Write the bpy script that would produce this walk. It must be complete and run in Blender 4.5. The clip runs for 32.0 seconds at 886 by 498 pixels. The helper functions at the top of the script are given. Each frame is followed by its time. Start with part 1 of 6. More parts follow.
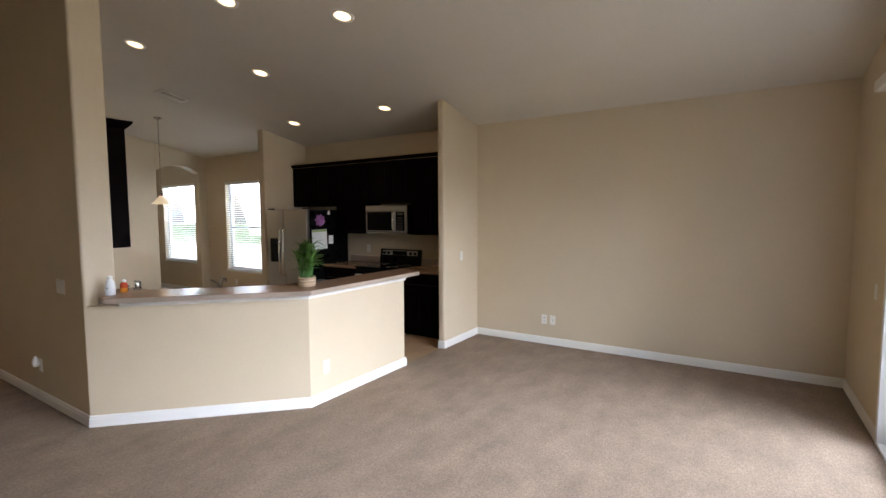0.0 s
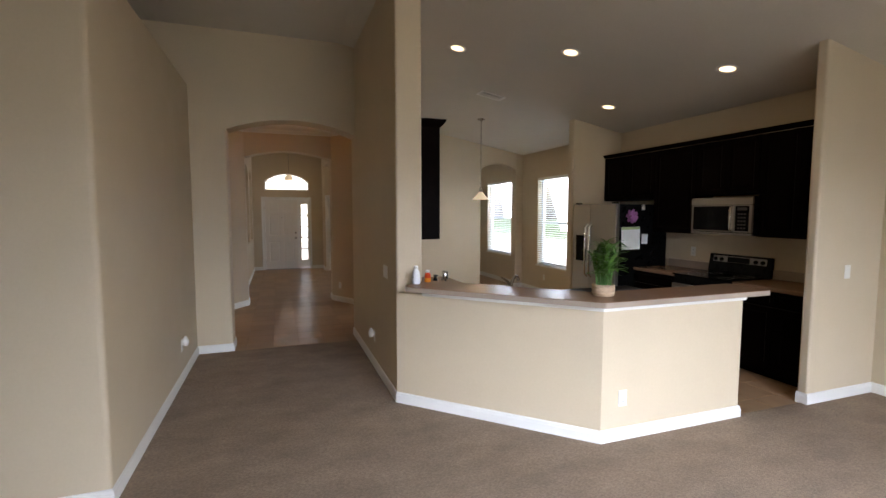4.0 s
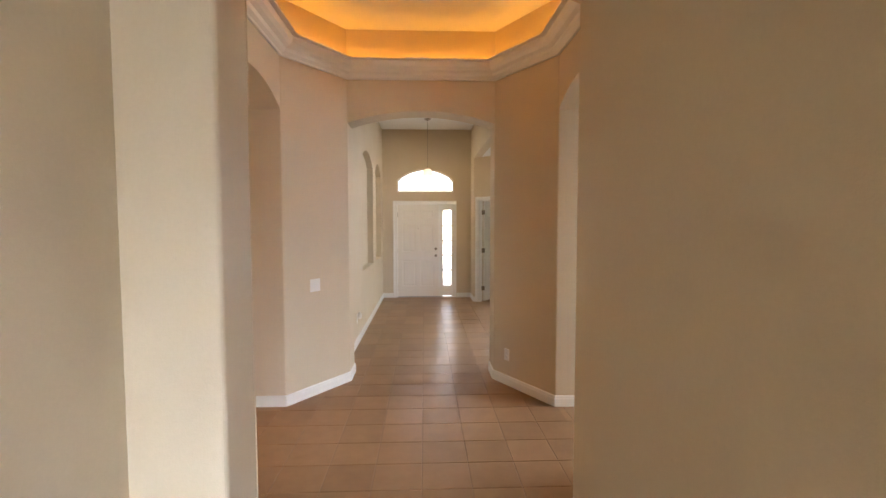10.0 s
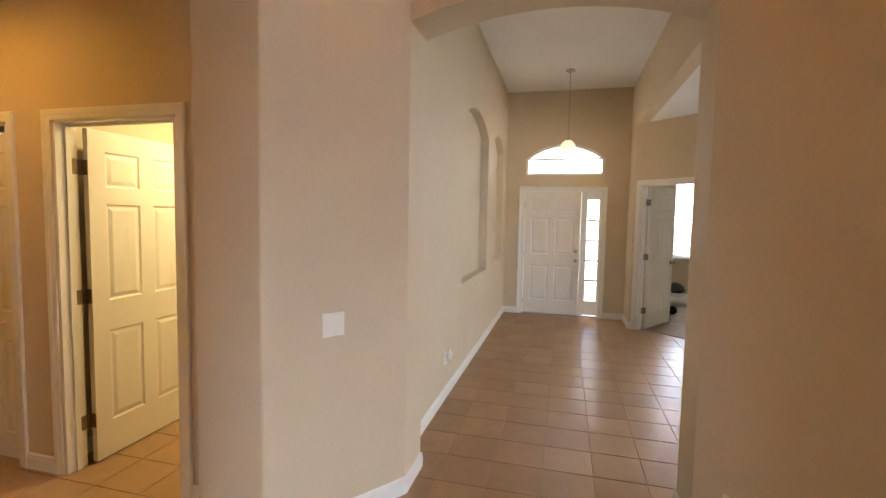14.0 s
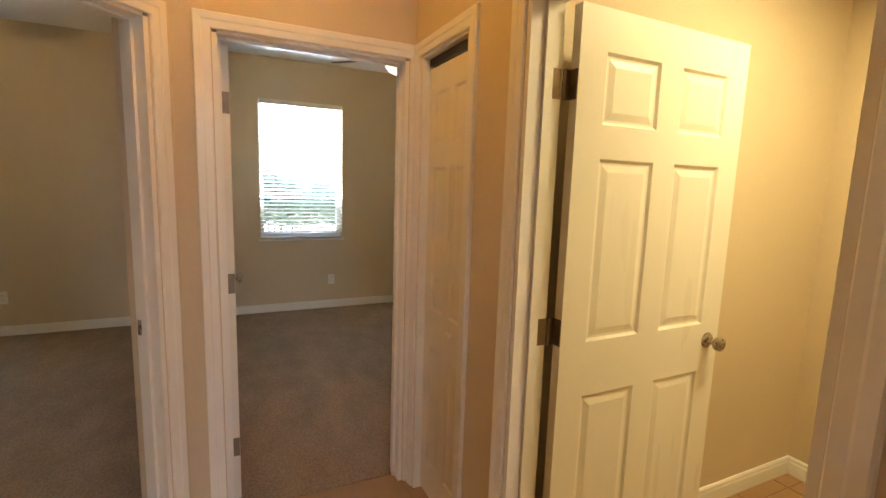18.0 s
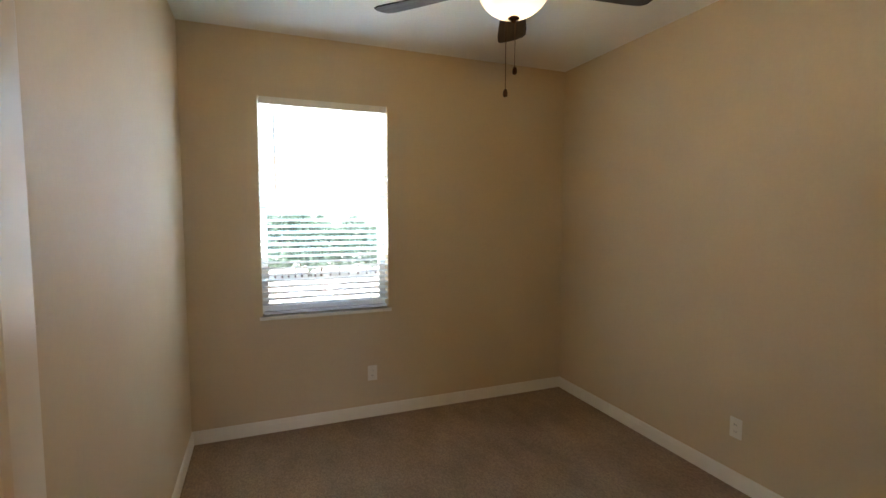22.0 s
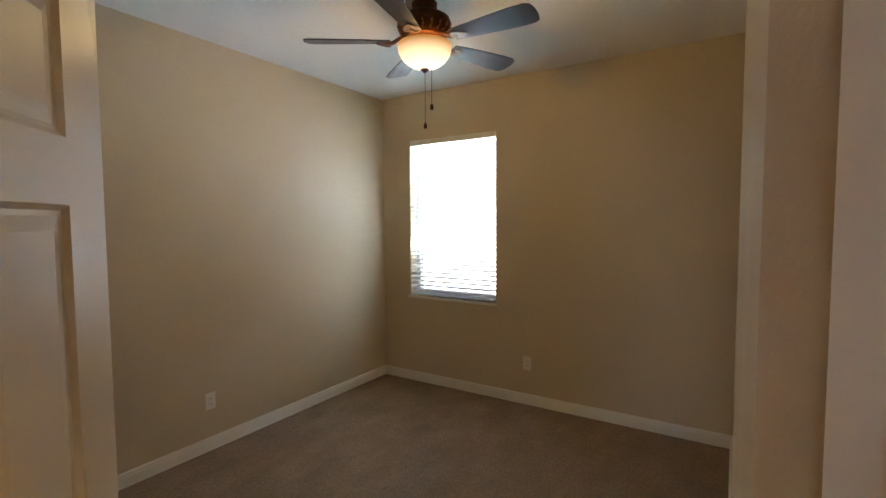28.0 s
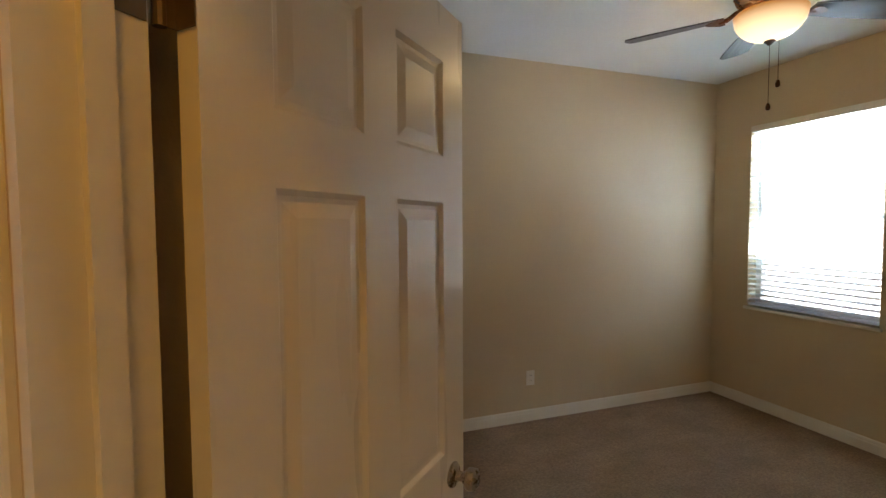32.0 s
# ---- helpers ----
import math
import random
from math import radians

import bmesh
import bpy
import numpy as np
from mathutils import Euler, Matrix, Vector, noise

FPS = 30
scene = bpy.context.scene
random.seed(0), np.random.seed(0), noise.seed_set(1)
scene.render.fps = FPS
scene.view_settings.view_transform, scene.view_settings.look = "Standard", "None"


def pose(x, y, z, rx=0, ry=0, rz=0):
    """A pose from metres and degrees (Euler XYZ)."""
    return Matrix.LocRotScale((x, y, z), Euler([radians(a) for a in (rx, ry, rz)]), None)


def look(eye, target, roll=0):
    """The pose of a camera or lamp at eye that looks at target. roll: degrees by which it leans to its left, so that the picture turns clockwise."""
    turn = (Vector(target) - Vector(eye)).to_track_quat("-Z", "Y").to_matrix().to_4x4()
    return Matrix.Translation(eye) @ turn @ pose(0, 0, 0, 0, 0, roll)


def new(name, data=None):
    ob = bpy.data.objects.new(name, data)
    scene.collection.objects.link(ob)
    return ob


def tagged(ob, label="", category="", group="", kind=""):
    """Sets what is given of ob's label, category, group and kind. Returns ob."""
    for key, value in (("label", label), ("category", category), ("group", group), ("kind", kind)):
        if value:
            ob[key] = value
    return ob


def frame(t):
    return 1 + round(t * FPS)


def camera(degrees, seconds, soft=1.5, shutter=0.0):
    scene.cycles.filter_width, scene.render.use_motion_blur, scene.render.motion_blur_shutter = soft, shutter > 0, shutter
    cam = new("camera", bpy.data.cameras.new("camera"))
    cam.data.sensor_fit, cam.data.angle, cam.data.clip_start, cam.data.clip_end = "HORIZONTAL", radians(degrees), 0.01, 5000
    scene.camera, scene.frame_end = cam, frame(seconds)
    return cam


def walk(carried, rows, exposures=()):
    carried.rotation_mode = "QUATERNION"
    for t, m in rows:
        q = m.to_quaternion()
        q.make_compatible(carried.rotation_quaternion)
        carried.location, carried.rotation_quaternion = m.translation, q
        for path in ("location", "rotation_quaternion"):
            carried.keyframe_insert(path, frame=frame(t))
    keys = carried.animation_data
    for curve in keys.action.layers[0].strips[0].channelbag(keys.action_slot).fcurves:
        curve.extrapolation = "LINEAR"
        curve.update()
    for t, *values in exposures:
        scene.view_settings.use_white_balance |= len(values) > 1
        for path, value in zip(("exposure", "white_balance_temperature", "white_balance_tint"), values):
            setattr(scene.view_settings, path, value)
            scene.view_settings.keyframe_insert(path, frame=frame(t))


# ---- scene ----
cam = camera(87.4, 32.0)
# seconds, eye x y z, yaw, pitch, roll (degrees)
ROWS = [
    (0, 0.729, 0.471, 1.638, 32.58, -4.11, -0.33),
    (0.5, 0.745, 0.526, 1.628, 34.84, -4.48, -0.28),
    (1, 0.799, 0.537, 1.652, 37.81, -4.97, -0.48),
    (1.5, 0.773, 0.597, 1.639, 41.92, -5.02, -0.61),
    (2, 0.697, 0.679, 1.639, 47.26, -5.21, -0.52),
    (2.5, 0.602, 0.766, 1.636, 53.05, -5.32, -0.33),
    (3, 0.516, 0.813, 1.633, 58.65, -5.23, 0.04),
    (3.5, 0.443, 0.932, 1.639, 65.20, -4.91, 0.01),
    (4, 0.280, 1.024, 1.622, 70.44, -4.46, 0.04),
    (4.5, 0.028, 1.091, 1.590, 74.55, -4.07, -0.08),
    (6.5, -1.214, 1.225, 1.584, 83.47, -4.67, -0.20),
    (7, -1.565, 1.233, 1.580, 84.12, -5.05, 0.25),
    (7.5, -1.902, 1.240, 1.584, 84.29, -5.47, 0.38),
    (8, -2.368, 1.243, 1.579, 84.81, -5.82, 0.61),
    (8.5, -2.696, 1.226, 1.578, 85.71, -5.10, 0.81),
    (9, -3.064, 1.257, 1.583, 86.66, -4.42, 0.09),
    (9.5, -3.399, 1.248, 1.589, 87.08, -3.84, -0.23),
    (10, -3.799, 1.256, 1.598, 87.71, -3.22, -0.06),
    (10.5, -4.194, 1.283, 1.583, 88.18, -2.54, -0.21),
    (11, -4.572, 1.312, 1.558, 88.23, -1.96, -0.63),
    (11.5, -4.845, 1.334, 1.576, 88.04, -1.72, -0.62),
    (12, -5.156, 1.365, 1.571, 88.94, -1.39, -0.73),
    (12.5, -5.400, 1.424, 1.558, 91.05, -1.01, -0.58),
    (13, -5.601, 1.438, 1.551, 93.26, -0.98, 0.07),
    (13.5, -5.825, 1.391, 1.559, 96.94, -2.00, 0.56),
    (14, -6.073, 1.323, 1.561, 104.69, -4.02, 1.08),
    (14.5, -6.274, 1.252, 1.563, 113.81, -5.79, 1.18),
    (15, -6.410, 1.136, 1.540, 122.06, -6.21, 0.63),
    (15.5, -6.557, 0.936, 1.559, 129.10, -7.08, 0.90),
    (17.5, -7.136, -0.008, 1.516, 150.08, -8.26, 2.40),
    (18, -7.251, -0.288, 1.501, 154.63, -7.92, 1.81),
    (18.5, -7.346, -0.586, 1.499, 159.02, -7.70, 1.33),
    (19, -7.423, -0.896, 1.497, 162.02, -7.51, 0.91),
    (19.5, -7.475, -1.257, 1.499, 162.40, -7.04, 1.08),
    (20, -7.573, -1.577, 1.535, 163.89, -7.11, 0.69),
    (20.5, -7.599, -1.868, 1.537, 163.74, -6.22, 0.24),
    (21, -7.603, -2.080, 1.535, 161.44, -5.70, 0.45),
    (21.5, -7.619, -2.266, 1.556, 159.01, -5.19, 0.42),
    (22, -7.604, -2.316, 1.553, 158.44, -4.23, 0.05),
    (22.5, -7.603, -2.312, 1.558, 158.65, -3.67, -0.38),
    (23, -7.617, -2.267, 1.556, 159.90, -3.27, -0.47),
    (23.5, -7.591, -2.174, 1.561, 161.25, -3.29, -0.55),
    (24, -7.571, -2.052, 1.563, 164.64, -3.96, -0.70),
    (24.5, -7.570, -1.940, 1.564, 170.48, -4.68, -0.46),
    (25, -7.535, -1.802, 1.566, 177.71, -5.19, -0.74),
    (25.5, -7.416, -1.765, 1.554, 183.23, -5.94, -0.55),
    (26, -7.277, -1.767, 1.553, 191.90, -6.05, 0.16),
    (26.5, -7.139, -1.801, 1.558, 200.27, -5.86, -0.02),
    (28.5, -6.869, -2.087, 1.566, 214.60, -2.69, -0.35),
    (29, -6.891, -2.147, 1.562, 217.05, -2.44, -0.50),
    (29.5, -6.906, -2.181, 1.563, 218.62, -2.81, -0.50),
    (30, -6.885, -2.163, 1.562, 219.27, -3.98, -0.35),
    (30.5, -6.837, -2.113, 1.560, 220.73, -4.13, -0.20),
    (31, -6.836, -2.080, 1.543, 225.35, -4.16, 0.30),
    (31.5, -6.840, -2.063, 1.530, 235.04, -3.93, -0.00),
    (32, -7.010, -1.961, 1.544, 250.55, -2.96, -0.33),
]


def carried_pose(x, y, z, yaw, pitch, roll):
    """The camera at a place, turned to its left by yaw from +y, up by pitch, leaning by roll."""
    return pose(x, y, z, 0, 0, yaw) @ pose(0, 0, 0, 90 + pitch) @ pose(0, 0, 0, 0, 0, roll)

EXPOSURES = [(0.0, 1.5), (3.0, 1.4), (4.5, 1.45), (7.0, 1.75), (8.0, 2.15), (9.0, 2.65), (10.5, 3.0), (12.0, 2.9), (14.0, 2.85), (15.0, 2.85), (18.0, 2.7), (19.0, 2.65), (21.0, 2.65), (23.0, 2.3), (24.0, 2.35), (25.0, 2.25), (26.0, 2.35), (29.0, 2.35), (31.0, 2.3), (32.0, 2.25)]
walk(cam, [(t, carried_pose(*row)) for t, *row in ROWS], EXPOSURES)

# ---- light ----
world = bpy.data.worlds.new("overcast_sky")
scene.world = world
world.use_nodes = True
sky = world.node_tree.nodes.new("ShaderNodeTexSky")
sky.sky_type, sky.sun_disc, sky.sun_elevation, sky.sun_rotation = "NISHITA", False, radians(70), radians(300)
sky.air_density, sky.dust_density, sky.ozone_density = 1.0, 4.0, 1.0
world.node_tree.links.new(sky.outputs["Color"], world.node_tree.nodes["Background"].inputs["Color"])
world.node_tree.nodes["Background"].inputs["Strength"].default_value = 0.15


def lamp(name, kind, m, watts, colour, **more):
    data = bpy.data.lights.new(name, kind)
    data.energy, data.color = watts, colour
    for key, value in more.items():
        if key == "size":
            data.size = value
        elif key == "size_y":
            data.shape, data.size_y = "RECTANGLE", value
        elif key == "disk":
            data.shape, data.size = "DISK", value
        elif key == "angle":
            data.angle = value
        elif key == "radius":
            data.shadow_soft_size = value
        elif key == "spread":
            data.spread = value
    ob = new(name, data)
    ob.matrix_basis = m
    return ob


lamp("sun", "SUN", look((-3, 2, 30), (0, 0, 0)), 4.2, (1.0, 0.97, 0.93), angle=radians(14))
DAY = (0.76, 0.835, 1.0)
SOFT = (0.64, 0.82, 1.0)
# skylight just outside the glazed openings, above the line of the garden
lamp("slider_daylight", "AREA", look((1.95, 2.95, 1.35), (-3.0, 2.95, 0.40)), 9, (0.95, 0.90, 0.92), size=3.6, size_y=1.9, spread=radians(150))
lamp("patio_skylight", "AREA", look((8.0, 3.2, 4.6), (-3.0, 2.8, 0.4)), 980, (0.69, 0.78, 1.0), size=9.0, size_y=4.2)
lamp("nook_daylight", "AREA", look((-6.94, 6.45, 1.8), (-6.94, 3.0, 0.6)), 25, DAY, size=2.3, size_y=1.2)
lamp("formal_daylight", "AREA", look((-9.78, 6.45, 2.05), (-9.78, 2.6, 1.2)), 32, DAY, size=1.5, size_y=1.2)
lamp("study_daylight", "AREA", look((-16.6, 3.87, 2.0), (-13.0, 3.87, 1.2)), 22, DAY, size=1.0, size_y=1.2)
lamp("entry_daylight", "AREA", look((-14.25, 1.22, 1.85), (-10.0, 1.22, 1.2)), 11, (1.0, 0.96, 0.90), size=1.6, size_y=2.2)
lamp("bedroom_daylight", "AREA", look((-8.06, -6.2, 1.6), (-8.06, -5.35, 2.8)), 22, SOFT, size=1.1, size_y=1.1, spread=radians(102))
lamp("bedroom_daylight_2", "AREA", look((-4.66, -6.13, 1.6), (-4.66, -5.28, 2.8)), 22, SOFT, size=1.1, size_y=1.1, spread=radians(102))

# ---- building helpers ----
def thing(name, label, category, m=None, group="", kind=""):
    """An Empty that carries the parts of one thing, at the pose m."""
    ob = new(name)
    ob.empty_display_size = 0.1
    ob.matrix_basis = m or Matrix.Identity(4)
    return tagged(ob, label, category, group, kind)


def part(name, bm, material, parent=None, label="", smooth=False):
    """Link a bmesh as ONE mesh object under a thing or a part."""
    me = bpy.data.meshes.new(name)
    bm.normal_update()
    bm.to_mesh(me)
    bm.free()
    me.materials.append(material)
    if smooth:
        me.polygons.foreach_set("use_smooth", [True] * len(me.polygons))
        me.set_sharp_from_angle(angle=radians(40))
    ob = new(name, me)
    if parent:
        ob.parent = parent
    if label:
        ob["label"] = label
    return ob


def setting(name, bm, material, label, category, smooth=False):
    return tagged(part(name, bm, material, None, "", smooth), label, category, "", "structure")


def share(name, me, parent, m):
    """One more object on a mesh that is already there."""
    ob = new(name, me)
    ob.parent = parent
    ob.matrix_basis = m
    return ob


def add_box(bm, x0, y0, z0, x1, y1, z1, bevel=0.0, seg=2):
    made = bmesh.ops.create_cube(bm, size=1.0)["verts"]
    for v in made:
        v.co = Vector(((x0 + x1) / 2 + v.co.x * (x1 - x0), (y0 + y1) / 2 + v.co.y * (y1 - y0), (z0 + z1) / 2 + v.co.z * (z1 - z0)))
    if bevel:
        edges = list({e for v in made for e in v.link_edges})
        bmesh.ops.bevel(bm, geom=edges, offset=bevel, segments=seg, affect="EDGES", profile=0.5)
    return bm


def box(x0, y0, z0, x1, y1, z1, bevel=0.0, seg=2):
    return add_box(bmesh.new(), x0, y0, z0, x1, y1, z1, bevel, seg)


def rounded(points, r=0.02, steps=4):
    """A closed outline with its corners (x, y) or (x, y, radius) rounded."""
    out, n = [], len(points)
    for i, p in enumerate(points):
        rad = p[2] if len(p) > 2 else r
        a, c, b = Vector(points[i - 1][:2]), Vector(p[:2]), Vector(points[(i + 1) % n][:2])
        u, v = (a - c).normalized(), (b - c).normalized()
        if rad <= 0 or abs(u.dot(v)) > 0.999:
            out.append(tuple(c))
            continue
        half = math.acos(max(-1, min(1, u.dot(v)))) / 2
        d = rad / math.tan(half)
        centre = c + (u + v).normalized() * (rad / math.sin(half))
        s, e = c + u * d - centre, c + v * d - centre
        a0 = math.atan2(s.y, s.x)
        turn = (math.atan2(e.y, e.x) - a0 + math.pi) % (2 * math.pi) - math.pi
        out += [(centre.x + rad * math.cos(a0 + turn * k / steps), centre.y + rad * math.sin(a0 + turn * k / steps)) for k in range(steps + 1)]
    return out


def add_prism(bm, points, z0, z1, axis="z"):
    """An outline pushed from z0 to z1 along an axis: z takes (x, y), y takes (x, z), x takes (y, z)."""
    place = {"z": lambda p, h: (p[0], p[1], h), "y": lambda p, h: (p[0], h, p[1]), "x": lambda p, h: (h, p[0], p[1])}[axis]
    low = [bm.verts.new(place(p, z0)) for p in points]
    high = [bm.verts.new(place(p, z1)) for p in points]
    n = len(points)
    faces = [bm.faces.new(low[::-1]), bm.faces.new(high)] + [bm.faces.new((low[i], low[(i + 1) % n], high[(i + 1) % n], high[i])) for i in range(n)]
    bmesh.ops.recalc_face_normals(bm, faces=faces)
    return bm


def prism(points, z0, z1, axis="z"):
    return add_prism(bmesh.new(), points, z0, z1, axis)


def add_lathe(bm, profile, seg=24, centre=(0, 0, 0)):
    """A profile of (radius, height) turned about z."""
    rings = []
    for r, z in profile:
        if r < 1e-5:
            rings.append([bm.verts.new((centre[0], centre[1], centre[2] + z))])
        else:
            rings.append([bm.verts.new((centre[0] + r * math.cos(2 * math.pi * k / seg), centre[1] + r * math.sin(2 * math.pi * k / seg), centre[2] + z)) for k in range(seg)])
    for a, b in zip(rings, rings[1:]):
        for k in range(seg):
            quad = [a[k % len(a)], a[(k + 1) % len(a)], b[(k + 1) % len(b)], b[k % len(b)]]
            quad = [v for i, v in enumerate(quad) if v not in quad[:i]]
            if len(quad) > 2:
                bm.faces.new(quad)
    bmesh.ops.recalc_face_normals(bm, faces=bm.faces[:])
    return bm


def lathe(profile, seg=24, centre=(0, 0, 0)):
    return add_lathe(bmesh.new(), profile, seg, centre)


def add_tube(bm, path, r, seg=10):
    """A round bar along points; r may be one radius or one a point."""
    path = [Vector(p) for p in path]
    radii = r if isinstance(r, (list, tuple)) else [r] * len(path)
    rings, side = [], None
    for i, p in enumerate(path):
        way = (path[min(i + 1, len(path) - 1)] - path[max(i - 1, 0)]).normalized()
        side = way.orthogonal().normalized() if side is None else (side - way * side.dot(way)).normalized()
        up = way.cross(side)
        rings.append([bm.verts.new(p + radii[i] * (math.cos(2 * math.pi * k / seg) * side + math.sin(2 * math.pi * k / seg) * up)) for k in range(seg)])
    faces = [bm.faces.new((a[k], a[(k + 1) % seg], b[(k + 1) % seg], b[k])) for a, b in zip(rings, rings[1:]) for k in range(seg)]
    faces += [bm.faces.new(rings[0][::-1]), bm.faces.new(rings[-1])]
    bmesh.ops.recalc_face_normals(bm, faces=faces)
    return bm


def tube(path, r, seg=10):
    return add_tube(bmesh.new(), path, r, seg)


def add_sweep(bm, path, profile, closed=False):
    """A moulding along a level path (x, y) with mitred corners. profile: (out to the left of the way, height)."""
    pts, n = [Vector(p) for p in path], len(path)
    rings = []
    for i, p in enumerate(pts):
        before = pts[i - 1] if (closed or i) else None
        after = pts[(i + 1) % n] if (closed or i < n - 1) else None
        ways = [w.normalized() for w in ((p - before) if before is not None else None, (after - p) if after is not None else None) if w is not None]
        norms = [Vector((-w.y, w.x)) for w in ways]
        mid = sum(norms, Vector((0, 0)))
        mid = mid / max(0.2, mid.dot(norms[0])) if len(norms) > 1 else norms[0]
        rings.append([bm.verts.new((p.x + mid.x * o, p.y + mid.y * o, h)) for o, h in profile])
    m = len(profile)
    pairs = list(zip(rings, rings[1:])) + ([(rings[-1], rings[0])] if closed else [])
    faces = [bm.faces.new((a[k], a[(k + 1) % m], b[(k + 1) % m], b[k])) for a, b in pairs for k in range(m)]
    if not closed:
        faces += [bm.faces.new(rings[0][::-1]), bm.faces.new(rings[-1])]
    bmesh.ops.recalc_face_normals(bm, faces=faces)
    return bm


def sweep(path, profile, closed=False):
    return add_sweep(bmesh.new(), path, profile, closed)


# ---- materials ----
def surface(name, colour, rough=0.6, metal=0.0, vary=0.08, size=2.0, grain=0.0, grain_size=300.0, mottle=0.0, mottle_size=30.0, gloss_vary=0.06,
            coat=0.0, random=0.0, stretch=(1, 1, 1), dark=None, spec=0.5, wide=False):
    """A painted, woven, cast or cut surface: broad and fine variation of colour, uneven gloss, fine relief, and a change from piece to piece."""
    m = bpy.data.materials.new(name)
    m.use_nodes = True
    nodes, links = m.node_tree.nodes, m.node_tree.links
    bsdf = nodes["Principled BSDF"]
    where = nodes.new("ShaderNodeTexCoord")
    scale = nodes.new("ShaderNodeMapping")
    scale.inputs["Scale"].default_value = stretch
    place = nodes.new("ShaderNodeNewGeometry")
    links.new(place.outputs["Position"] if wide else where.outputs["Object"], scale.inputs["Vector"])

    def field(freq, detail=3.0):
        n = nodes.new("ShaderNodeTexNoise")
        n.inputs["Scale"].default_value, n.inputs["Detail"].default_value = freq, detail
        links.new(scale.outputs["Vector"], n.inputs["Vector"])
        return n.outputs["Fac"]

    def spread(value, low, high):
        r = nodes.new("ShaderNodeMapRange")
        r.inputs["From Min"].default_value, r.inputs["From Max"].default_value = 0.3, 0.7
        r.inputs["To Min"].default_value, r.inputs["To Max"].default_value = low, high
        links.new(value, r.inputs["Value"])
        return r.outputs["Result"]

    def times(a, b):
        x = nodes.new("ShaderNodeMath")
        x.operation = "MULTIPLY"
        links.new(a, x.inputs[0])
        links.new(b, x.inputs[1])
        return x.outputs["Value"]

    broad = field(size)
    tone = spread(broad, 1 - vary, 1 + vary)
    if mottle:
        tone = times(tone, spread(field(mottle_size, 4.0), 1 - mottle, 1 + mottle))
    if random:
        info = nodes.new("ShaderNodeObjectInfo")
        piece = nodes.new("ShaderNodeMapRange")
        piece.inputs["To Min"].default_value, piece.inputs["To Max"].default_value = 1 - random, 1 + random
        links.new(info.outputs["Random"], piece.inputs["Value"])
        tone = times(tone, piece.outputs["Result"])
    hue = nodes.new("ShaderNodeHueSaturation")
    hue.inputs["Color"].default_value = (*colour, 1)
    if dark:
        blend = nodes.new("ShaderNodeMix")
        blend.data_type = "RGBA"
        blend.inputs["A"].default_value, blend.inputs["B"].default_value = (*colour, 1), (*dark, 1)
        links.new(spread(field(mottle_size, 5.0), 0, 1), blend.inputs["Factor"])
        links.new(blend.outputs["Result"], hue.inputs["Color"])
    links.new(tone, hue.inputs["Value"])
    links.new(hue.outputs["Color"], bsdf.inputs["Base Color"])
    links.new(spread(field(size * 3), max(0.03, rough - gloss_vary), min(1, rough + gloss_vary)), bsdf.inputs["Roughness"])
    bsdf.inputs["Metallic"].default_value = metal
    bsdf.inputs["Coat Weight"].default_value = coat
    bsdf.inputs["Specular IOR Level"].default_value = spec
    if grain:
        relief = nodes.new("ShaderNodeBump")
        relief.inputs["Strength"].default_value, relief.inputs["Distance"].default_value = min(1.0, grain), 0.004
        links.new(field(grain_size, 5.0), relief.inputs["Height"])
        links.new(relief.outputs["Normal"], bsdf.inputs["Normal"])
    return m


def glowing(name, colour, power, base=(0.9, 0.85, 0.75)):
    m = bpy.data.materials.new(name)
    m.use_nodes = True
    bsdf = m.node_tree.nodes["Principled BSDF"]
    bsdf.inputs["Base Color"].default_value = (*base, 1)
    bsdf.inputs["Roughness"].default_value = 0.3
    bsdf.inputs["Emission Color"].default_value = (*colour, 1)
    bsdf.inputs["Emission Strength"].default_value = power
    return m


def clear_glass(name, rough=0.0, colour=(1, 1, 1)):
    m = bpy.data.materials.new(name)
    m.use_nodes = True
    bsdf = m.node_tree.nodes["Principled BSDF"]
    bsdf.inputs["Base Color"].default_value = (*colour, 1)
    bsdf.inputs["Roughness"].default_value = rough
    bsdf.inputs["Transmission Weight"].default_value = 1.0
    bsdf.inputs["IOR"].default_value = 1.45
    return m


WALL = surface("wall_paint", (0.600, 0.494, 0.335), 0.62, vary=0.03, size=1.2, grain=0.25, grain_size=160, mottle=0.015, mottle_size=60)
# CEILING's paint darkened and warmed: the dimmer light up here is in the colour
GREAT_CEILING = surface("ceiling_paint_dimmed", (0.62, 0.57, 0.48), 0.85, vary=0.03, size=1.0, grain=0.6, grain_size=90, mottle=0.02, mottle_size=50)
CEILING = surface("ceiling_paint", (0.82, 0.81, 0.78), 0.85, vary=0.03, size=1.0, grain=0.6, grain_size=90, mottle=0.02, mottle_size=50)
TRIM = surface("trim_paint", (0.78, 0.76, 0.70), 0.32, vary=0.012, size=1.0, gloss_vary=0.03, grain=0.05, grain_size=120)
DOOR_PAINT = surface("door_paint", (0.76, 0.72, 0.64), 0.32, spec=0.22, vary=0.02, size=3.0, grain=0.05, grain_size=180, stretch=(1, 1, 0.12))
CARPET = surface("carpet_pile", (0.262, 0.189, 0.125), 0.95, vary=0.15, size=5.0, grain=1.0, grain_size=150, mottle=0.22, mottle_size=110, stretch=(1, 0.55, 1))
TILE = surface("floor_tile_glaze", (0.345, 0.213, 0.113), 0.31, spec=0.07, vary=0.06, size=3.0, gloss_vary=0.012, mottle=0.06, mottle_size=9, random=0.10, wide=True)
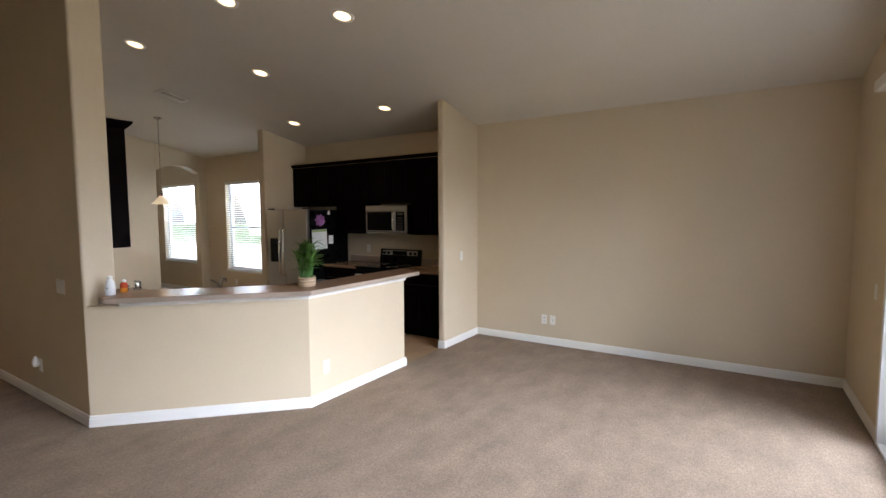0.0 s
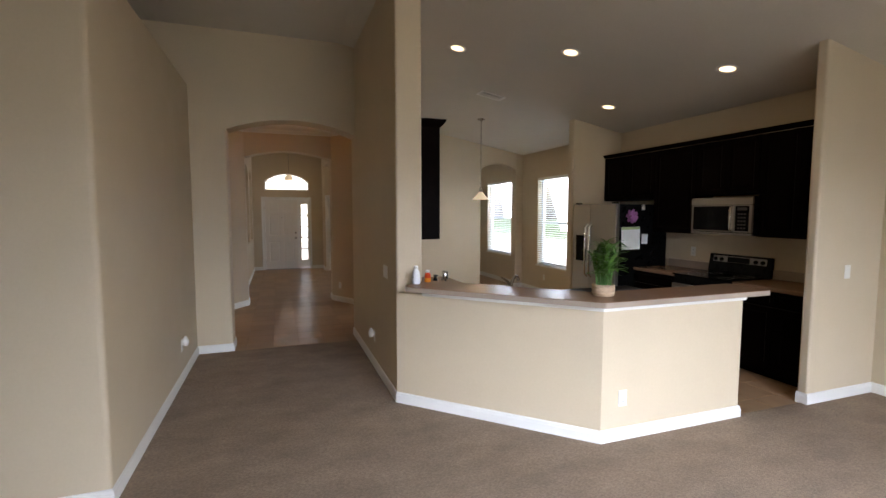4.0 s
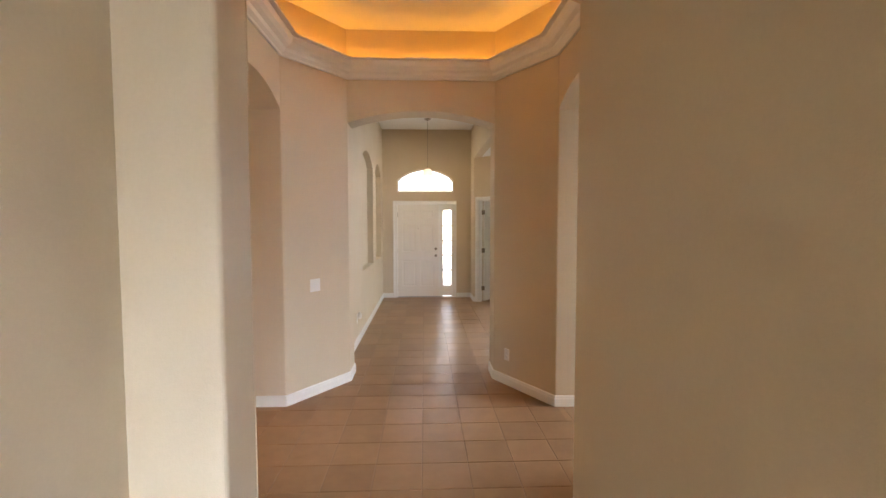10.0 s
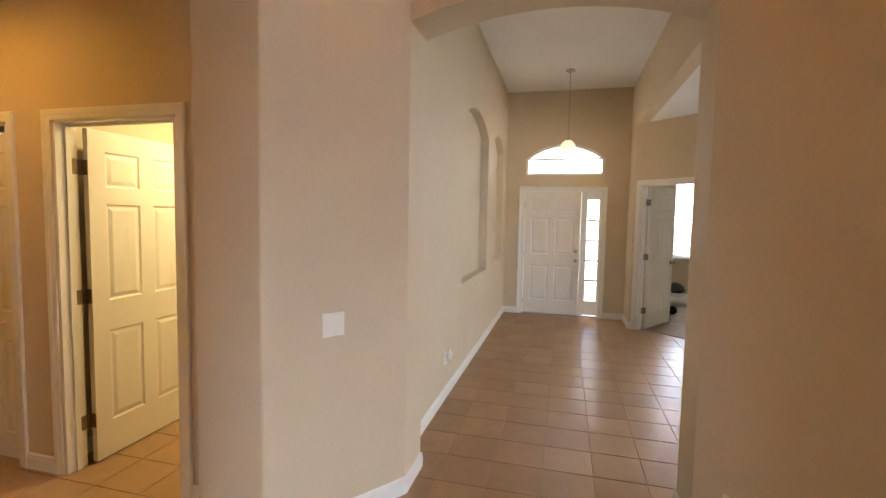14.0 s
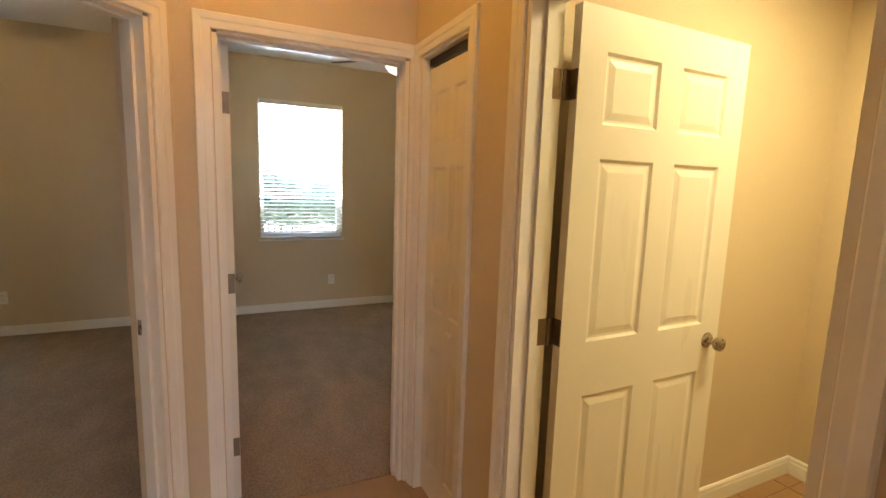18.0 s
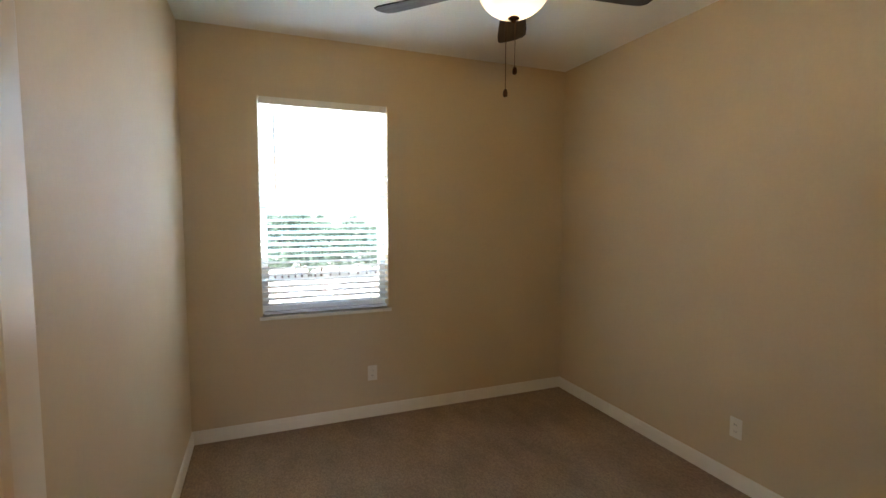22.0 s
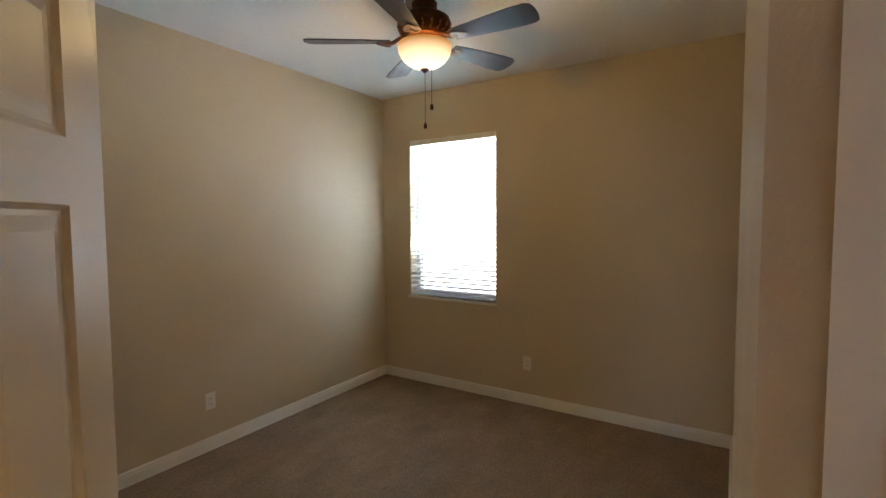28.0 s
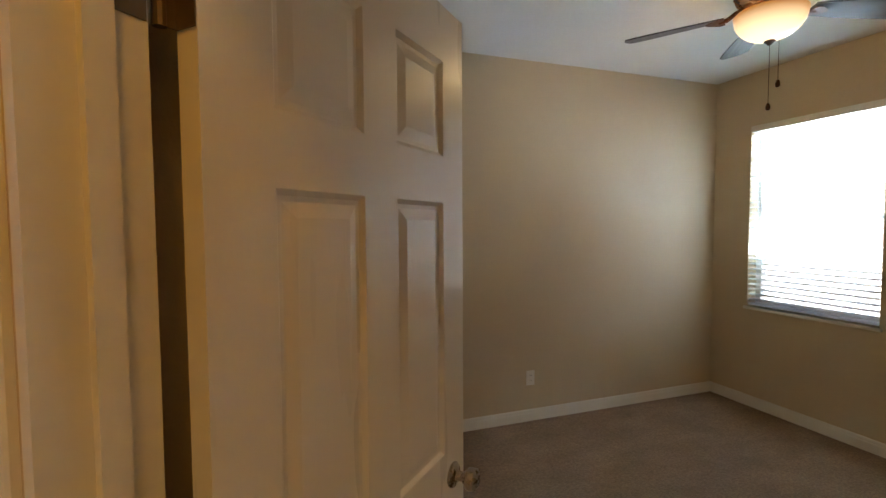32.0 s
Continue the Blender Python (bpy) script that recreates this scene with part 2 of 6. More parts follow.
GROUT = surface("grout", (0.27, 0.18, 0.108), 0.9, vary=0.1, size=6.0, grain=0.3, grain_size=300)
ESPRESSO = surface("espresso_wood", (0.0028, 0.0011, 0.0008), 0.45, spec=0.035, vary=0.25, size=3.0, grain=0.06, grain_size=90, stretch=(4, 4, 0.6))
LAMINATE = surface("counter_laminate", (0.28, 0.17, 0.105), 0.27, vary=0.05, size=4.0, gloss_vary=0.0, mottle=0.04, mottle_size=120)
LAM_EDGE = surface("counter_edge", (0.36, 0.285, 0.215), 0.35, vary=0.05, size=4.0, mottle=0.05, mottle_size=220)
STEEL = surface("brushed_steel", (0.36, 0.335, 0.305), 0.34, 1.0, vary=0.05, size=2.0, grain=0.05, grain_size=500, stretch=(0.05, 1, 1))
NICKEL = surface("satin_nickel", (0.40, 0.36, 0.30), 0.28, 1.0, vary=0.06, size=20)
HINGE = surface("tarnished_nickel", (0.23, 0.18, 0.13), 0.38, 1.0, vary=0.12, size=20)
CHROME = surface("chrome", (0.75, 0.74, 0.72), 0.08, 1.0, vary=0.02, gloss_vary=0.03)
BRONZE = surface("oiled_bronze", (0.085, 0.038, 0.018), 0.5, 0.6, spec=0.2, vary=0.25, size=25)
COPPER_EDGE = surface("brushed_copper_highlight", (0.42, 0.20, 0.09), 0.28, 1.0, vary=0.15, size=25)
BLADE = surface("fan_blade_wood", (0.030, 0.021, 0.018), 0.38, vary=0.2, size=5, grain=0.1, grain_size=60, stretch=(0.15, 3, 3))
BLACK = surface("black_enamel", (0.003, 0.003, 0.0032), 0.3, spec=0.08, vary=0.1, size=4)
BLACK_GLASS = surface("black_glass", (0.003, 0.003, 0.0034), 0.10, spec=0.07, vary=0.05, gloss_vary=0.02)
PLASTIC = surface("white_plastic", (0.78, 0.75, 0.68), 0.32, vary=0.02, size=10)
SLOT = surface("dark_slot", (0.05, 0.045, 0.04), 0.6)
VINYL = surface("blind_vinyl", (0.86, 0.86, 0.84), 0.45, vary=0.03, size=4)


def let_through(m, colour, share):
    """Thin vinyl lets some daylight through."""
    nodes, links = m.node_tree.nodes, m.node_tree.links
    thin, mix = nodes.new("ShaderNodeBsdfTranslucent"), nodes.new("ShaderNodeMixShader")
    thin.inputs["Color"].default_value = (*colour, 1)
    mix.inputs["Fac"].default_value = share
    links.new(nodes["Principled BSDF"].outputs["BSDF"], mix.inputs[1])
    links.new(thin.outputs["BSDF"], mix.inputs[2])
    links.new(mix.outputs["Shader"], nodes["Material Output"].inputs["Surface"])


let_through(VINYL, (0.86, 0.90, 0.92), 0.7)
FRAME_WHITE = surface("window_frame_white", (0.80, 0.80, 0.78), 0.4, vary=0.03, size=4)
LEAF = surface("plant_leaf", (0.075, 0.155, 0.025), 0.4, vary=0.3, size=30, random=0.2)
STALK = surface("plant_stalk", (0.09, 0.20, 0.05), 0.45, vary=0.2, size=30)
GRASS = surface("lawn", (0.08, 0.13, 0.04), 0.9, vary=0.25, size=0.7, grain=1.0, grain_size=60, mottle=0.3, mottle_size=20)
BUSH = surface("hedge_leaf", (0.115, 0.16, 0.12), 0.6, vary=0.4, size=4, mottle=0.4, mottle_size=25)
let_through(BUSH, (0.30, 0.42, 0.33), 0.45)
STUCCO = surface("stucco", (0.76, 0.73, 0.68), 0.9, vary=0.05, grain=0.5, grain_size=80)
SHINGLE = surface("roof_shingle", (0.16, 0.13, 0.11), 0.9, vary=0.2, size=6, grain=0.6, grain_size=40)
BULB = glowing("lamp_lens", (1.0, 0.72, 0.42), 1.2)


def bowl_glow():
    """Amber glass, brightest low down round the bulb."""
    m = glowing("lit_amber_bowl", (1.0, 0.5, 0.15), 0.3, (0.50, 0.30, 0.12))
    nodes, links = m.node_tree.nodes, m.node_tree.links
    where, split, ramp = nodes.new("ShaderNodeTexCoord"), nodes.new("ShaderNodeSeparateXYZ"), nodes.new("ShaderNodeValToRGB")
    ramp.color_ramp.elements[0].position, ramp.color_ramp.elements[0].color = 0.04, (0.80, 0.58, 0.34, 1)
    ramp.color_ramp.elements[1].position, ramp.color_ramp.elements[1].color = 0.15, (0.16, 0.065, 0.014, 1)
    links.new(where.outputs["Object"], split.inputs["Vector"])
    links.new(split.outputs["Z"], ramp.inputs["Fac"])
    links.new(ramp.outputs["Color"], nodes["Principled BSDF"].inputs["Emission Color"])
    nodes["Principled BSDF"].inputs["Emission Strength"].default_value = 0.55
    return m


FAN_GLOW = bowl_glow()
PENDANT_GLOW = glowing("lit_alabaster_shade", (1.0, 0.72, 0.42), 0.17)
COVE = glowing("cove_rope_light", (1.0, 0.40, 0.04), 1.25)
GLASS = clear_glass("window_glass")

# ---- plan (metres): the hall runs along -x, the bedrooms lie towards -y ----
FAR_Y = 6.06        # blank wall of the great room and back wall of the kitchen
EAST_X = 1.61       # wall with the sliding glass door
HALL_S, HALL_N = 0.12, 1.95
ARCH_X, ARCH_BACK = -5.57, -5.885
NOOK_Y, NOOK_X = 6.03, -8.66
V_W = -8.46         # west side of the octagonal vestibule
FOYER_S, FOYER_N, DOOR_X = 0.37, 2.25, -13.71
BED_S, BED_S2 = -5.741, -5.672   # window walls of the two bedrooms
BED_CEIL, HALL_CEIL = 2.78, 2.755
HALL_W, HALL_END = -8.06, -2.335
B1_E, B1_W = -7.143, -10.088
B2_W, B2_E = -6.902, -3.865
HIGH = 3.66         # flat ceiling over the hall; it falls to 2.85 at the far wall


def vault(y):
    """Height of the great room's ceiling."""
    return HIGH if y < 1.75 else HIGH - (y - 1.75) * (HIGH - 2.85) / (FAR_Y - 1.75)


def wall(name, points, z0, z1, label, material=WALL, r=0.0):
    return setting(name, prism(rounded(points, r), z0, z1), material, label, "wall")


def rect(x0, y0, x1, y1, r=0.0):
    return [(x0, y0, r), (x1, y0, r), (x1, y1, r), (x0, y1, r)]


def arch_outline(a, b, spring, rise, top, steps=14):
    """A header over a flat arch from a to b: (along, height)."""
    half, mid = (b - a) / 2, (a + b) / 2
    radius = (half * half + rise * rise) / (2 * rise)
    out = [(a, top), (a, spring)]
    for k in range(1, steps):
        s = -half + 2 * half * k / steps
        out.append((mid + s, spring + rise - (radius - math.sqrt(radius * radius - s * s))))
    return out + [(b, spring), (b, top)]


PAINT = "beige painted drywall with a fine orange-peel texture"

# floors
setting("floor", box(-14.6, -6.0, -0.2, 1.9, 6.4, -0.004), GROUT, "dark grout bed under beige ceramic floor tiles", "floor")
setting("floor_carpet_great_room", prism([(ARCH_X + 0.02, HALL_S), (-2.65, HALL_S), (-2.65, -3.6), (EAST_X, -3.6), (EAST_X, FAR_Y), (-2.33, FAR_Y), (-2.33, 4.44), (-2.315, 3.12), (-3.49, HALL_N), (ARCH_X + 0.02, HALL_N)], -0.003, 0.006),
        CARPET, "taupe cut-pile carpet with vacuum marks", "carpet")
setting("floor_carpet_bedroom", prism([(B1_W, BED_S), (B1_E, BED_S), (B1_E, -2.40), (B1_W, -2.40)], -0.003, 0.006), CARPET, "taupe cut-pile bedroom carpet", "carpet")
setting("floor_carpet_bedroom_2", prism([(B2_W, BED_S2), (B2_E, BED_S2), (B2_E, -1.45), (-6.16, -1.45), (-7.03, -2.33), (B2_W, -2.45)], -0.003, 0.006), CARPET, "taupe cut-pile bedroom carpet", "carpet")
setting("floor_carpet_study", prism([(-13.25, 2.38), (-12.55, 3.10), (-12.55, 5.8), (-16.2, 5.8), (-16.2, 2.38)], -0.003, 0.006), CARPET, "taupe cut-pile carpet in the study", "carpet")

# great room and hall
wall("wall_far", rect(-5.80, FAR_Y, EAST_X + 0.15, FAR_Y + 0.15), 0, 3.0, PAINT)
wall("wall_kitchen_stub", [(-2.285, 5.206, 0.02), (-2.285, FAR_Y), (-2.37, FAR_Y), (-2.37, 5.206, 0.02)], 0, 3.1, PAINT)
SLIDE_A, SLIDE_B, SLIDE_TOP = 1.10, 4.80, 2.42
wall("wall_east", rect(EAST_X, SLIDE_B, EAST_X + 0.15, FAR_Y), 0, 3.2, PAINT)
wall("wall_east_2", rect(EAST_X, -3.6, EAST_X + 0.15, SLIDE_A), 0, 3.7, PAINT)
setting("wall_east_header", prism([(SLIDE_A, SLIDE_TOP), (SLIDE_B, SLIDE_TOP), (SLIDE_B, vault(SLIDE_B) + 0.05), (1.75, HIGH + 0.05), (SLIDE_A, HIGH + 0.05)], EAST_X, EAST_X + 0.15, "x"), WALL, PAINT, "wall")
wall("wall_south", rect(-2.80, -3.75, EAST_X + 0.15, -3.6), 0, 3.7, PAINT)
# the south side of the hall ends in a plant ledge at 3.02 m
wall("wall_hall_south", [(ARCH_X, HALL_S), (-2.65, HALL_S, 0.03), (-2.65, -3.6), (-2.80, -3.6), (-2.80, -0.04), (ARCH_X, -0.04)], 0, 3.02, PAINT)
wall("wall_ledge_back", rect(ARCH_X, -0.95, -2.65, -0.80), 2.9, HIGH + 0.02, PAINT)
setting("ceiling_ledge", box(ARCH_X, -0.80, 2.90, -2.80, -0.04, 2.96), CEILING, "top of a plant ledge", "ceiling")
wall("wall_ledge_end", rect(-2.80, -3.6, -2.65, -0.80), 3.02, HIGH + 0.02, PAINT)
wall("wall_arch_pier", [(ARCH_X, 0.493, 0.02), (ARCH_BACK, 0.493, 0.02), (ARCH_BACK, -0.90), (ARCH_X, -0.90)], 0, 2.566, PAINT)
wall("wall_arch_pier_2", rect(ARCH_BACK, -0.90, ARCH_X, 0.493), 2.566, HIGH + 0.02, PAINT)
setting("wall_arch_header", prism(arch_outline(0.493, HALL_N, 2.566, 0.145, HIGH + 0.02), ARCH_BACK, ARCH_X, "x"), WALL, "beige drywall header with a shallow arch", "wall")
wall("wall_hall_north", [(-3.49, HALL_N, 0.02), (-3.49, 2.175, 0.02), (ARCH_BACK, 2.175), (ARCH_BACK, HALL_N)], 0, HIGH + 0.02, PAINT)
# bar wall between the great room and the kitchen
wall("wall_bar", [(-3.49, HALL_N), (-2.315, 3.12), (-2.31, 4.44, 0.012), (-2.43, 4.44, 0.012), (-2.43, 3.17), (-3.49, 2.12)], 0, 0.955, PAINT)
# nook at the end of the kitchen
wall("wall_fridge_side", [(-5.66, 5.20, 0.02), (-5.66, FAR_Y), (-5.80, FAR_Y), (-5.80, 5.20, 0.02)], 0, 3.1, PAINT)
NW = (-8.03, -5.84, 0.57, 2.33)   # window: x from, x to, sill, head
wall("wall_nook_north", rect(NOOK_X - 0.0, NOOK_Y, NW[0], NOOK_Y + 0.18), 0, 3.1, PAINT)
wall("wall_nook_north_2", rect(NW[1], NOOK_Y, -5.80, NOOK_Y + 0.18), 0, 3.1, PAINT)
wall("wall_nook_sill", rect(NW[0], NOOK_Y, NW[1], NOOK_Y + 0.18), 0, NW[2], PAINT)
wall("wall_nook_head", rect(NW[0], NOOK_Y, NW[1], NOOK_Y + 0.18), NW[3], 3.1, PAINT)
NA = (5.04, 5.86)                 # arched opening in the nook's west wall
NOOK_BACK = NOOK_X - 0.20
wall("wall_nook_west", [(NOOK_X, 2.78), (NOOK_X, NA[0], 0.02), (NOOK_BACK, NA[0], 0.02), (NOOK_BACK, 2.78)], 0, 3.6, PAINT)
wall("wall_nook_west_2", [(NOOK_X, NA[1], 0.02), (NOOK_X, NOOK_Y), (NOOK_BACK, NOOK_Y), (NOOK_BACK, NA[1], 0.02)], 0, 3.1, PAINT)
setting("wall_nook_arch", prism(arch_outline(NA[0], NA[1], 2.53, 0.13, 3.0), NOOK_BACK, NOOK_X, "x"), WALL, "beige drywall header with a shallow arch", "wall")
wall("wall_nook_arch_top", rect(NOOK_BACK, NA[0], NOOK_X, NA[1]), 3.0, 3.25, PAINT)

# octagonal vestibule
V = dict(ne=[(ARCH_BACK, HALL_N), (-6.60, 2.39, 0.02), (-6.60, 2.79, 0.02), (ARCH_BACK, 2.78)],
         nw=[(V_W, 1.96), (-8.745, 1.96), (-8.86, 2.78), (-7.72, 2.78, 0.02), (-7.72, 2.39, 0.02)],
         sw=[(V_W, 0.50), (-7.82, 0.045, 0.02), (-7.82, -0.315, 0.02), (HALL_W, -0.315), (HALL_W, -0.628), (-8.18, -0.628), (-8.18, -0.2), (-8.745, 0.15), (-8.745, 0.50)],
         se=[(ARCH_BACK, 0.493), (ARCH_BACK, -0.315), (-6.55, -0.315, 0.02), (-6.55, 0.045, 0.02)])
TRAY = 3.48
for key, pts in V.items():
    wall("wall_vestibule_" + key, pts, 0, TRAY + 0.02, PAINT)
setting("wall_vestibule_arch_west", prism(arch_outline(0.50, 1.96, 2.583, 0.12, TRAY + 0.02), -8.745, V_W, "x"), WALL, "beige drywall header with a shallow arch", "wall")
setting("wall_vestibule_arch_south", prism(arch_outline(-7.82, -6.55, 2.555, 0.155, TRAY + 0.02), -0.315, 0.045, "y"), WALL, "beige drywall header with an arch", "wall")
setting("wall_vestibule_arch_north", prism(arch_outline(-7.72, -6.60, 2.548, 0.15, TRAY + 0.02), 2.39, 2.78, "y"), WALL, "beige drywall header with an arch", "wall")
OCT = [(ARCH_BACK, 0.493), (ARCH_BACK, HALL_N), (-6.60, 2.39), (-7.72, 2.39), (V_W, 1.96), (V_W, 0.50), (-7.82, 0.045), (-6.55, 0.045)]

# foyer
wall("wall_foyer_front", rect(DOOR_X - 0.2, -0.1, DOOR_X, 0.65), 0, 3.7, PAINT)
wall("wall_foyer_front_2", rect(DOOR_X - 0.2, 1.88, DOOR_X, 2.45), 0, 3.7, PAINT)
wall("wall_foyer_between", rect(DOOR_X - 0.2, 0.65, DOOR_X, 1.88), 2.02, 2.249, PAINT)
setting("wall_foyer_transom", prism([(0.65, 3.7), (0.65, 2.25), (0.68, 2.25)] + [(p[0], p[1]) for p in arch_outline(0.68, 1.88, 2.505, 0.23, 9)[1:-1]] + [(1.88, 2.25), (1.88, 3.7)], DOOR_X - 0.2, DOOR_X, "x"),
        WALL, "beige drywall round an arched transom", "wall")
NICHE = [(-11.87, -10.46), (-13.30, -12.26)]

# foyer's long wall with two arched niches
cuts = sorted(NICHE)
xs = [DOOR_X] + [v for pair in cuts for v in pair] + [-8.745]
for a, b in zip(xs[::2], xs[1::2]):
    setting("wall_foyer_south", box(a, FOYER_S - 0.22, 0, b, FOYER_S, 3.7), WALL, PAINT, "wall")
for a, b in cuts:
    setting("wall_foyer_niche_apron", box(a, FOYER_S - 0.22, 0, b, FOYER_S, 0.908), WALL, "beige drywall below a wall niche", "wall")
    setting("wall_foyer_niche_head", prism(arch_outline(a, b, 2.53, 0.185, 3.7), FOYER_S - 0.22, FOYER_S, "y"), WALL, "beige drywall with an arched niche head", "wall")
    setting("wall_foyer_niche_back", box(a - 0.02, FOYER_S - 0.24, 0.89, b + 0.02, FOYER_S - 0.10, 2.75), WALL, "beige drywall back of an arched niche", "wall")
wall("wall_foyer_header", rect(DOOR_X, FOYER_N, -8.745, FOYER_N + 0.14), 2.90, 3.7, PAINT)
wall("wall_foyer_corner", [(DOOR_X - 0.03, FOYER_N), (-13.16, FOYER_N), (-13.121, 2.289), (-13.205, 2.374), (-13.3, 2.47), (DOOR_X - 0.03, 2.47)], 0, 2.899, PAINT)
# slanting wall of the study, with its door opening
DIAG = Matrix.Translation((-13.12, 2.29, 0)) @ Matrix.Rotation(radians(45), 4, "Z")


def diag_box(name, u0, u1, z0, z1, m, deep, label=PAINT):
    ob = wall(name, rect(u0, 0.0, u1, deep), z0, z1, label)
    ob.matrix_basis = m
    return ob


diag_box("wall_study", 0.0, 0.06, 0, 2.95, DIAG, 0.12)
diag_box("wall_study_2", 0.88, 1.75, 0, 2.95, DIAG, 0.12)
diag_box("wall_study_head", 0.06, 0.88, 2.06, 2.95, DIAG, 0.12)
wall("wall_study_east", rect(-12.07, 3.45, -11.95, NOOK_Y), 0, 2.95, PAINT)
SW = (3.42, 4.32, 0.83, 2.36)
wall("wall_study_front", rect(-16.4, 2.2, -16.2, SW[0]), 0, 2.95, PAINT)
wall("wall_study_front_2", rect(-16.4, SW[1], -16.2, NOOK_Y), 0, 2.95, PAINT)
wall("wall_study_front_sill", rect(-16.4, SW[0], -16.2, SW[1]), 0, SW[2], PAINT)
wall("wall_study_front_head", rect(-16.4, SW[0], -16.2, SW[1]), SW[3], 2.95, PAINT)
wall("wall_study_south", rect(-16.4, 2.2, DOOR_X - 0.1, 2.38), 0, 2.95, PAINT)
# formal room beyond the nook
FW = (-10.45, -9.10, 0.66, 2.36)
wall("wall_formal_north", rect(FW[1], NOOK_Y, NOOK_BACK, NOOK_Y + 0.18), 0, 3.1, PAINT)
wall("wall_formal_north_2", rect(-16.4, NOOK_Y, FW[0], NOOK_Y + 0.18), 0, 3.1, PAINT)
wall("wall_formal_sill", rect(FW[0], NOOK_Y, FW[1], NOOK_Y + 0.18), 0, FW[2], PAINT)
wall("wall_formal_head", rect(FW[0], NOOK_Y, FW[1], NOOK_Y + 0.18), FW[3], 3.1, PAINT)

# bedroom hall, bath and linen closet
BATH = (-1.472, -0.628)
CLOSET = (-2.27, -1.82)
wall("wall_hall_west", rect(HALL_W - 0.12, CLOSET[1], HALL_W, BATH[0]), 0, HALL_CEIL, PAINT)
wall("wall_hall_west_2", rect(HALL_W - 0.12, HALL_END, HALL_W, CLOSET[0]), 0, HALL_CEIL, PAINT)
wall("wall_bath_head", rect(HALL_W - 0.12, BATH[0], HALL_W, BATH[1]), 2.06, HALL_CEIL, PAINT)
wall("wall_closet_head", rect(HALL_W - 0.12, CLOSET[0], HALL_W, CLOSET[1]), 2.06, HALL_CEIL, PAINT)
DB = (-8.025, -7.227)
wall("wall_hall_end", rect(HALL_W - 0.12, HALL_END - 0.12, DB[0], HALL_END), 0, BED_CEIL, PAINT)
wall("wall_hall_end_2", [(DB[1], HALL_END), (DB[1], HALL_END - 0.12), (-6.97, HALL_END - 0.12), (-7.09, HALL_END)], 0, BED_CEIL, PAINT)
wall("wall_bedroom_door_head", rect(DB[0], HALL_END - 0.12, DB[1], HALL_END), 2.06, BED_CEIL, PAINT)
# slanting wall with the second bedroom's door; u runs from the corner at the hall's end
DIAG_A = Matrix.Translation((-7.09, HALL_END, 0)) @ Matrix.Rotation(radians(45), 4, "Z")
DA = (0.085, 0.85)
for nm, a, b, z0 in (("wall_slant", 0.0, DA[0], 0), ("wall_slant_2", DA[1], 1.0, 0), ("wall_slant_head", DA[0], DA[1], 2.06)):
    ob = wall(nm, rect(a, -0.12, b, 0.0), z0, BED_CEIL, PAINT)
    ob.matrix_basis = DIAG_A
wall("wall_hall_east", rect(-6.383, -1.628, -6.20, -0.315), 0, HALL_CEIL, PAINT)
wall("wall_bath_south", rect(-10.0, -1.72, HALL_W - 0.12, -1.60), 0, 2.5, PAINT)
wall("wall_bath_west", rect(-10.1, -1.80, -10.0, 0.1), 0, 2.5, PAINT)
wall("wall_bath_north", rect(-10.0, 0.0, -8.77, 0.1), 0, 2.5, PAINT)
setting("ceiling_bath", box(-10.1, -1.8, 2.5, HALL_W - 0.12, 0.1, 2.58), CEILING, "white bathroom ceiling", "ceiling")
wall("wall_closet_back", rect(-8.75, -2.335, -8.65, -1.73), 0, 2.4, PAINT)

# bedrooms
B1W = (-8.508, -7.608, 0.842, 2.353)
B2W = (-5.118, -4.199, 0.850, 2.345)
wall("wall_bedroom_partition", [(B1_E, BED_S), (B2_W, BED_S2), (B2_W, -2.415), (-6.942, -2.368), (-6.99, -2.40), (B1_E, HALL_END - 0.12)], 0, BED_CEIL, PAINT)
for nm, w, x0, x1, ws in (("wall_bedroom_south", B1W, B1_W - 0.15, -7.03, BED_S), ("wall_bedroom_south_2", B2W, -7.03, B2_E + 0.15, BED_S2)):
    bm = bmesh.new()
    add_box(bm, x0, ws - 0.18, 0, w[0], ws, BED_CEIL)
    add_box(bm, w[1], ws - 0.18, 0, x1, ws, BED_CEIL)
    add_box(bm, w[0], ws - 0.18, 0, w[1], ws, w[2])
    add_box(bm, w[0], ws - 0.18, w[3], w[1], ws, BED_CEIL)
    setting(nm, bm, WALL, PAINT, "wall")
wall("wall_bedroom_west", rect(B1_W - 0.15, BED_S, B1_W, HALL_END), 0, BED_CEIL, PAINT)
wall("wall_bedroom_north", rect(B1_W - 0.15, HALL_END - 0.12, HALL_W - 0.12, HALL_END), 0, BED_CEIL, PAINT)
wall("wall_bedroom_east", rect(B2_E, BED_S2, B2_E + 0.15, -1.33), 0, BED_CEIL, PAINT)
wall("wall_bedroom_2_north", rect(-6.20, -1.45, B2_E, -1.33), 0, BED_CEIL, PAINT)
# unseen wall corner added behind the slanting door's open leaf, to keep its hinge gap dark
wall("wall_bedroom_2_closet", [(-6.369, -1.783), (-5.862, -2.29, 0.02), (-5.72, -2.20, 0.02), (-5.72, -1.45), (-6.20, -1.45)], 0, BED_CEIL, PAINT)

# ceilings
def great_ceiling():
    bm = bmesh.new()
    y0, y1, y2 = -3.75, 1.75, FAR_Y + 0.15
    add_prism(bm, [(y0, HIGH), (y1, HIGH), (y2, vault(y2)), (y2, vault(y2) + 0.12), (y1, HIGH + 0.12), (y0, HIGH + 0.12)], ARCH_BACK - 0.02, EAST_X + 0.15, "x")
    return bm


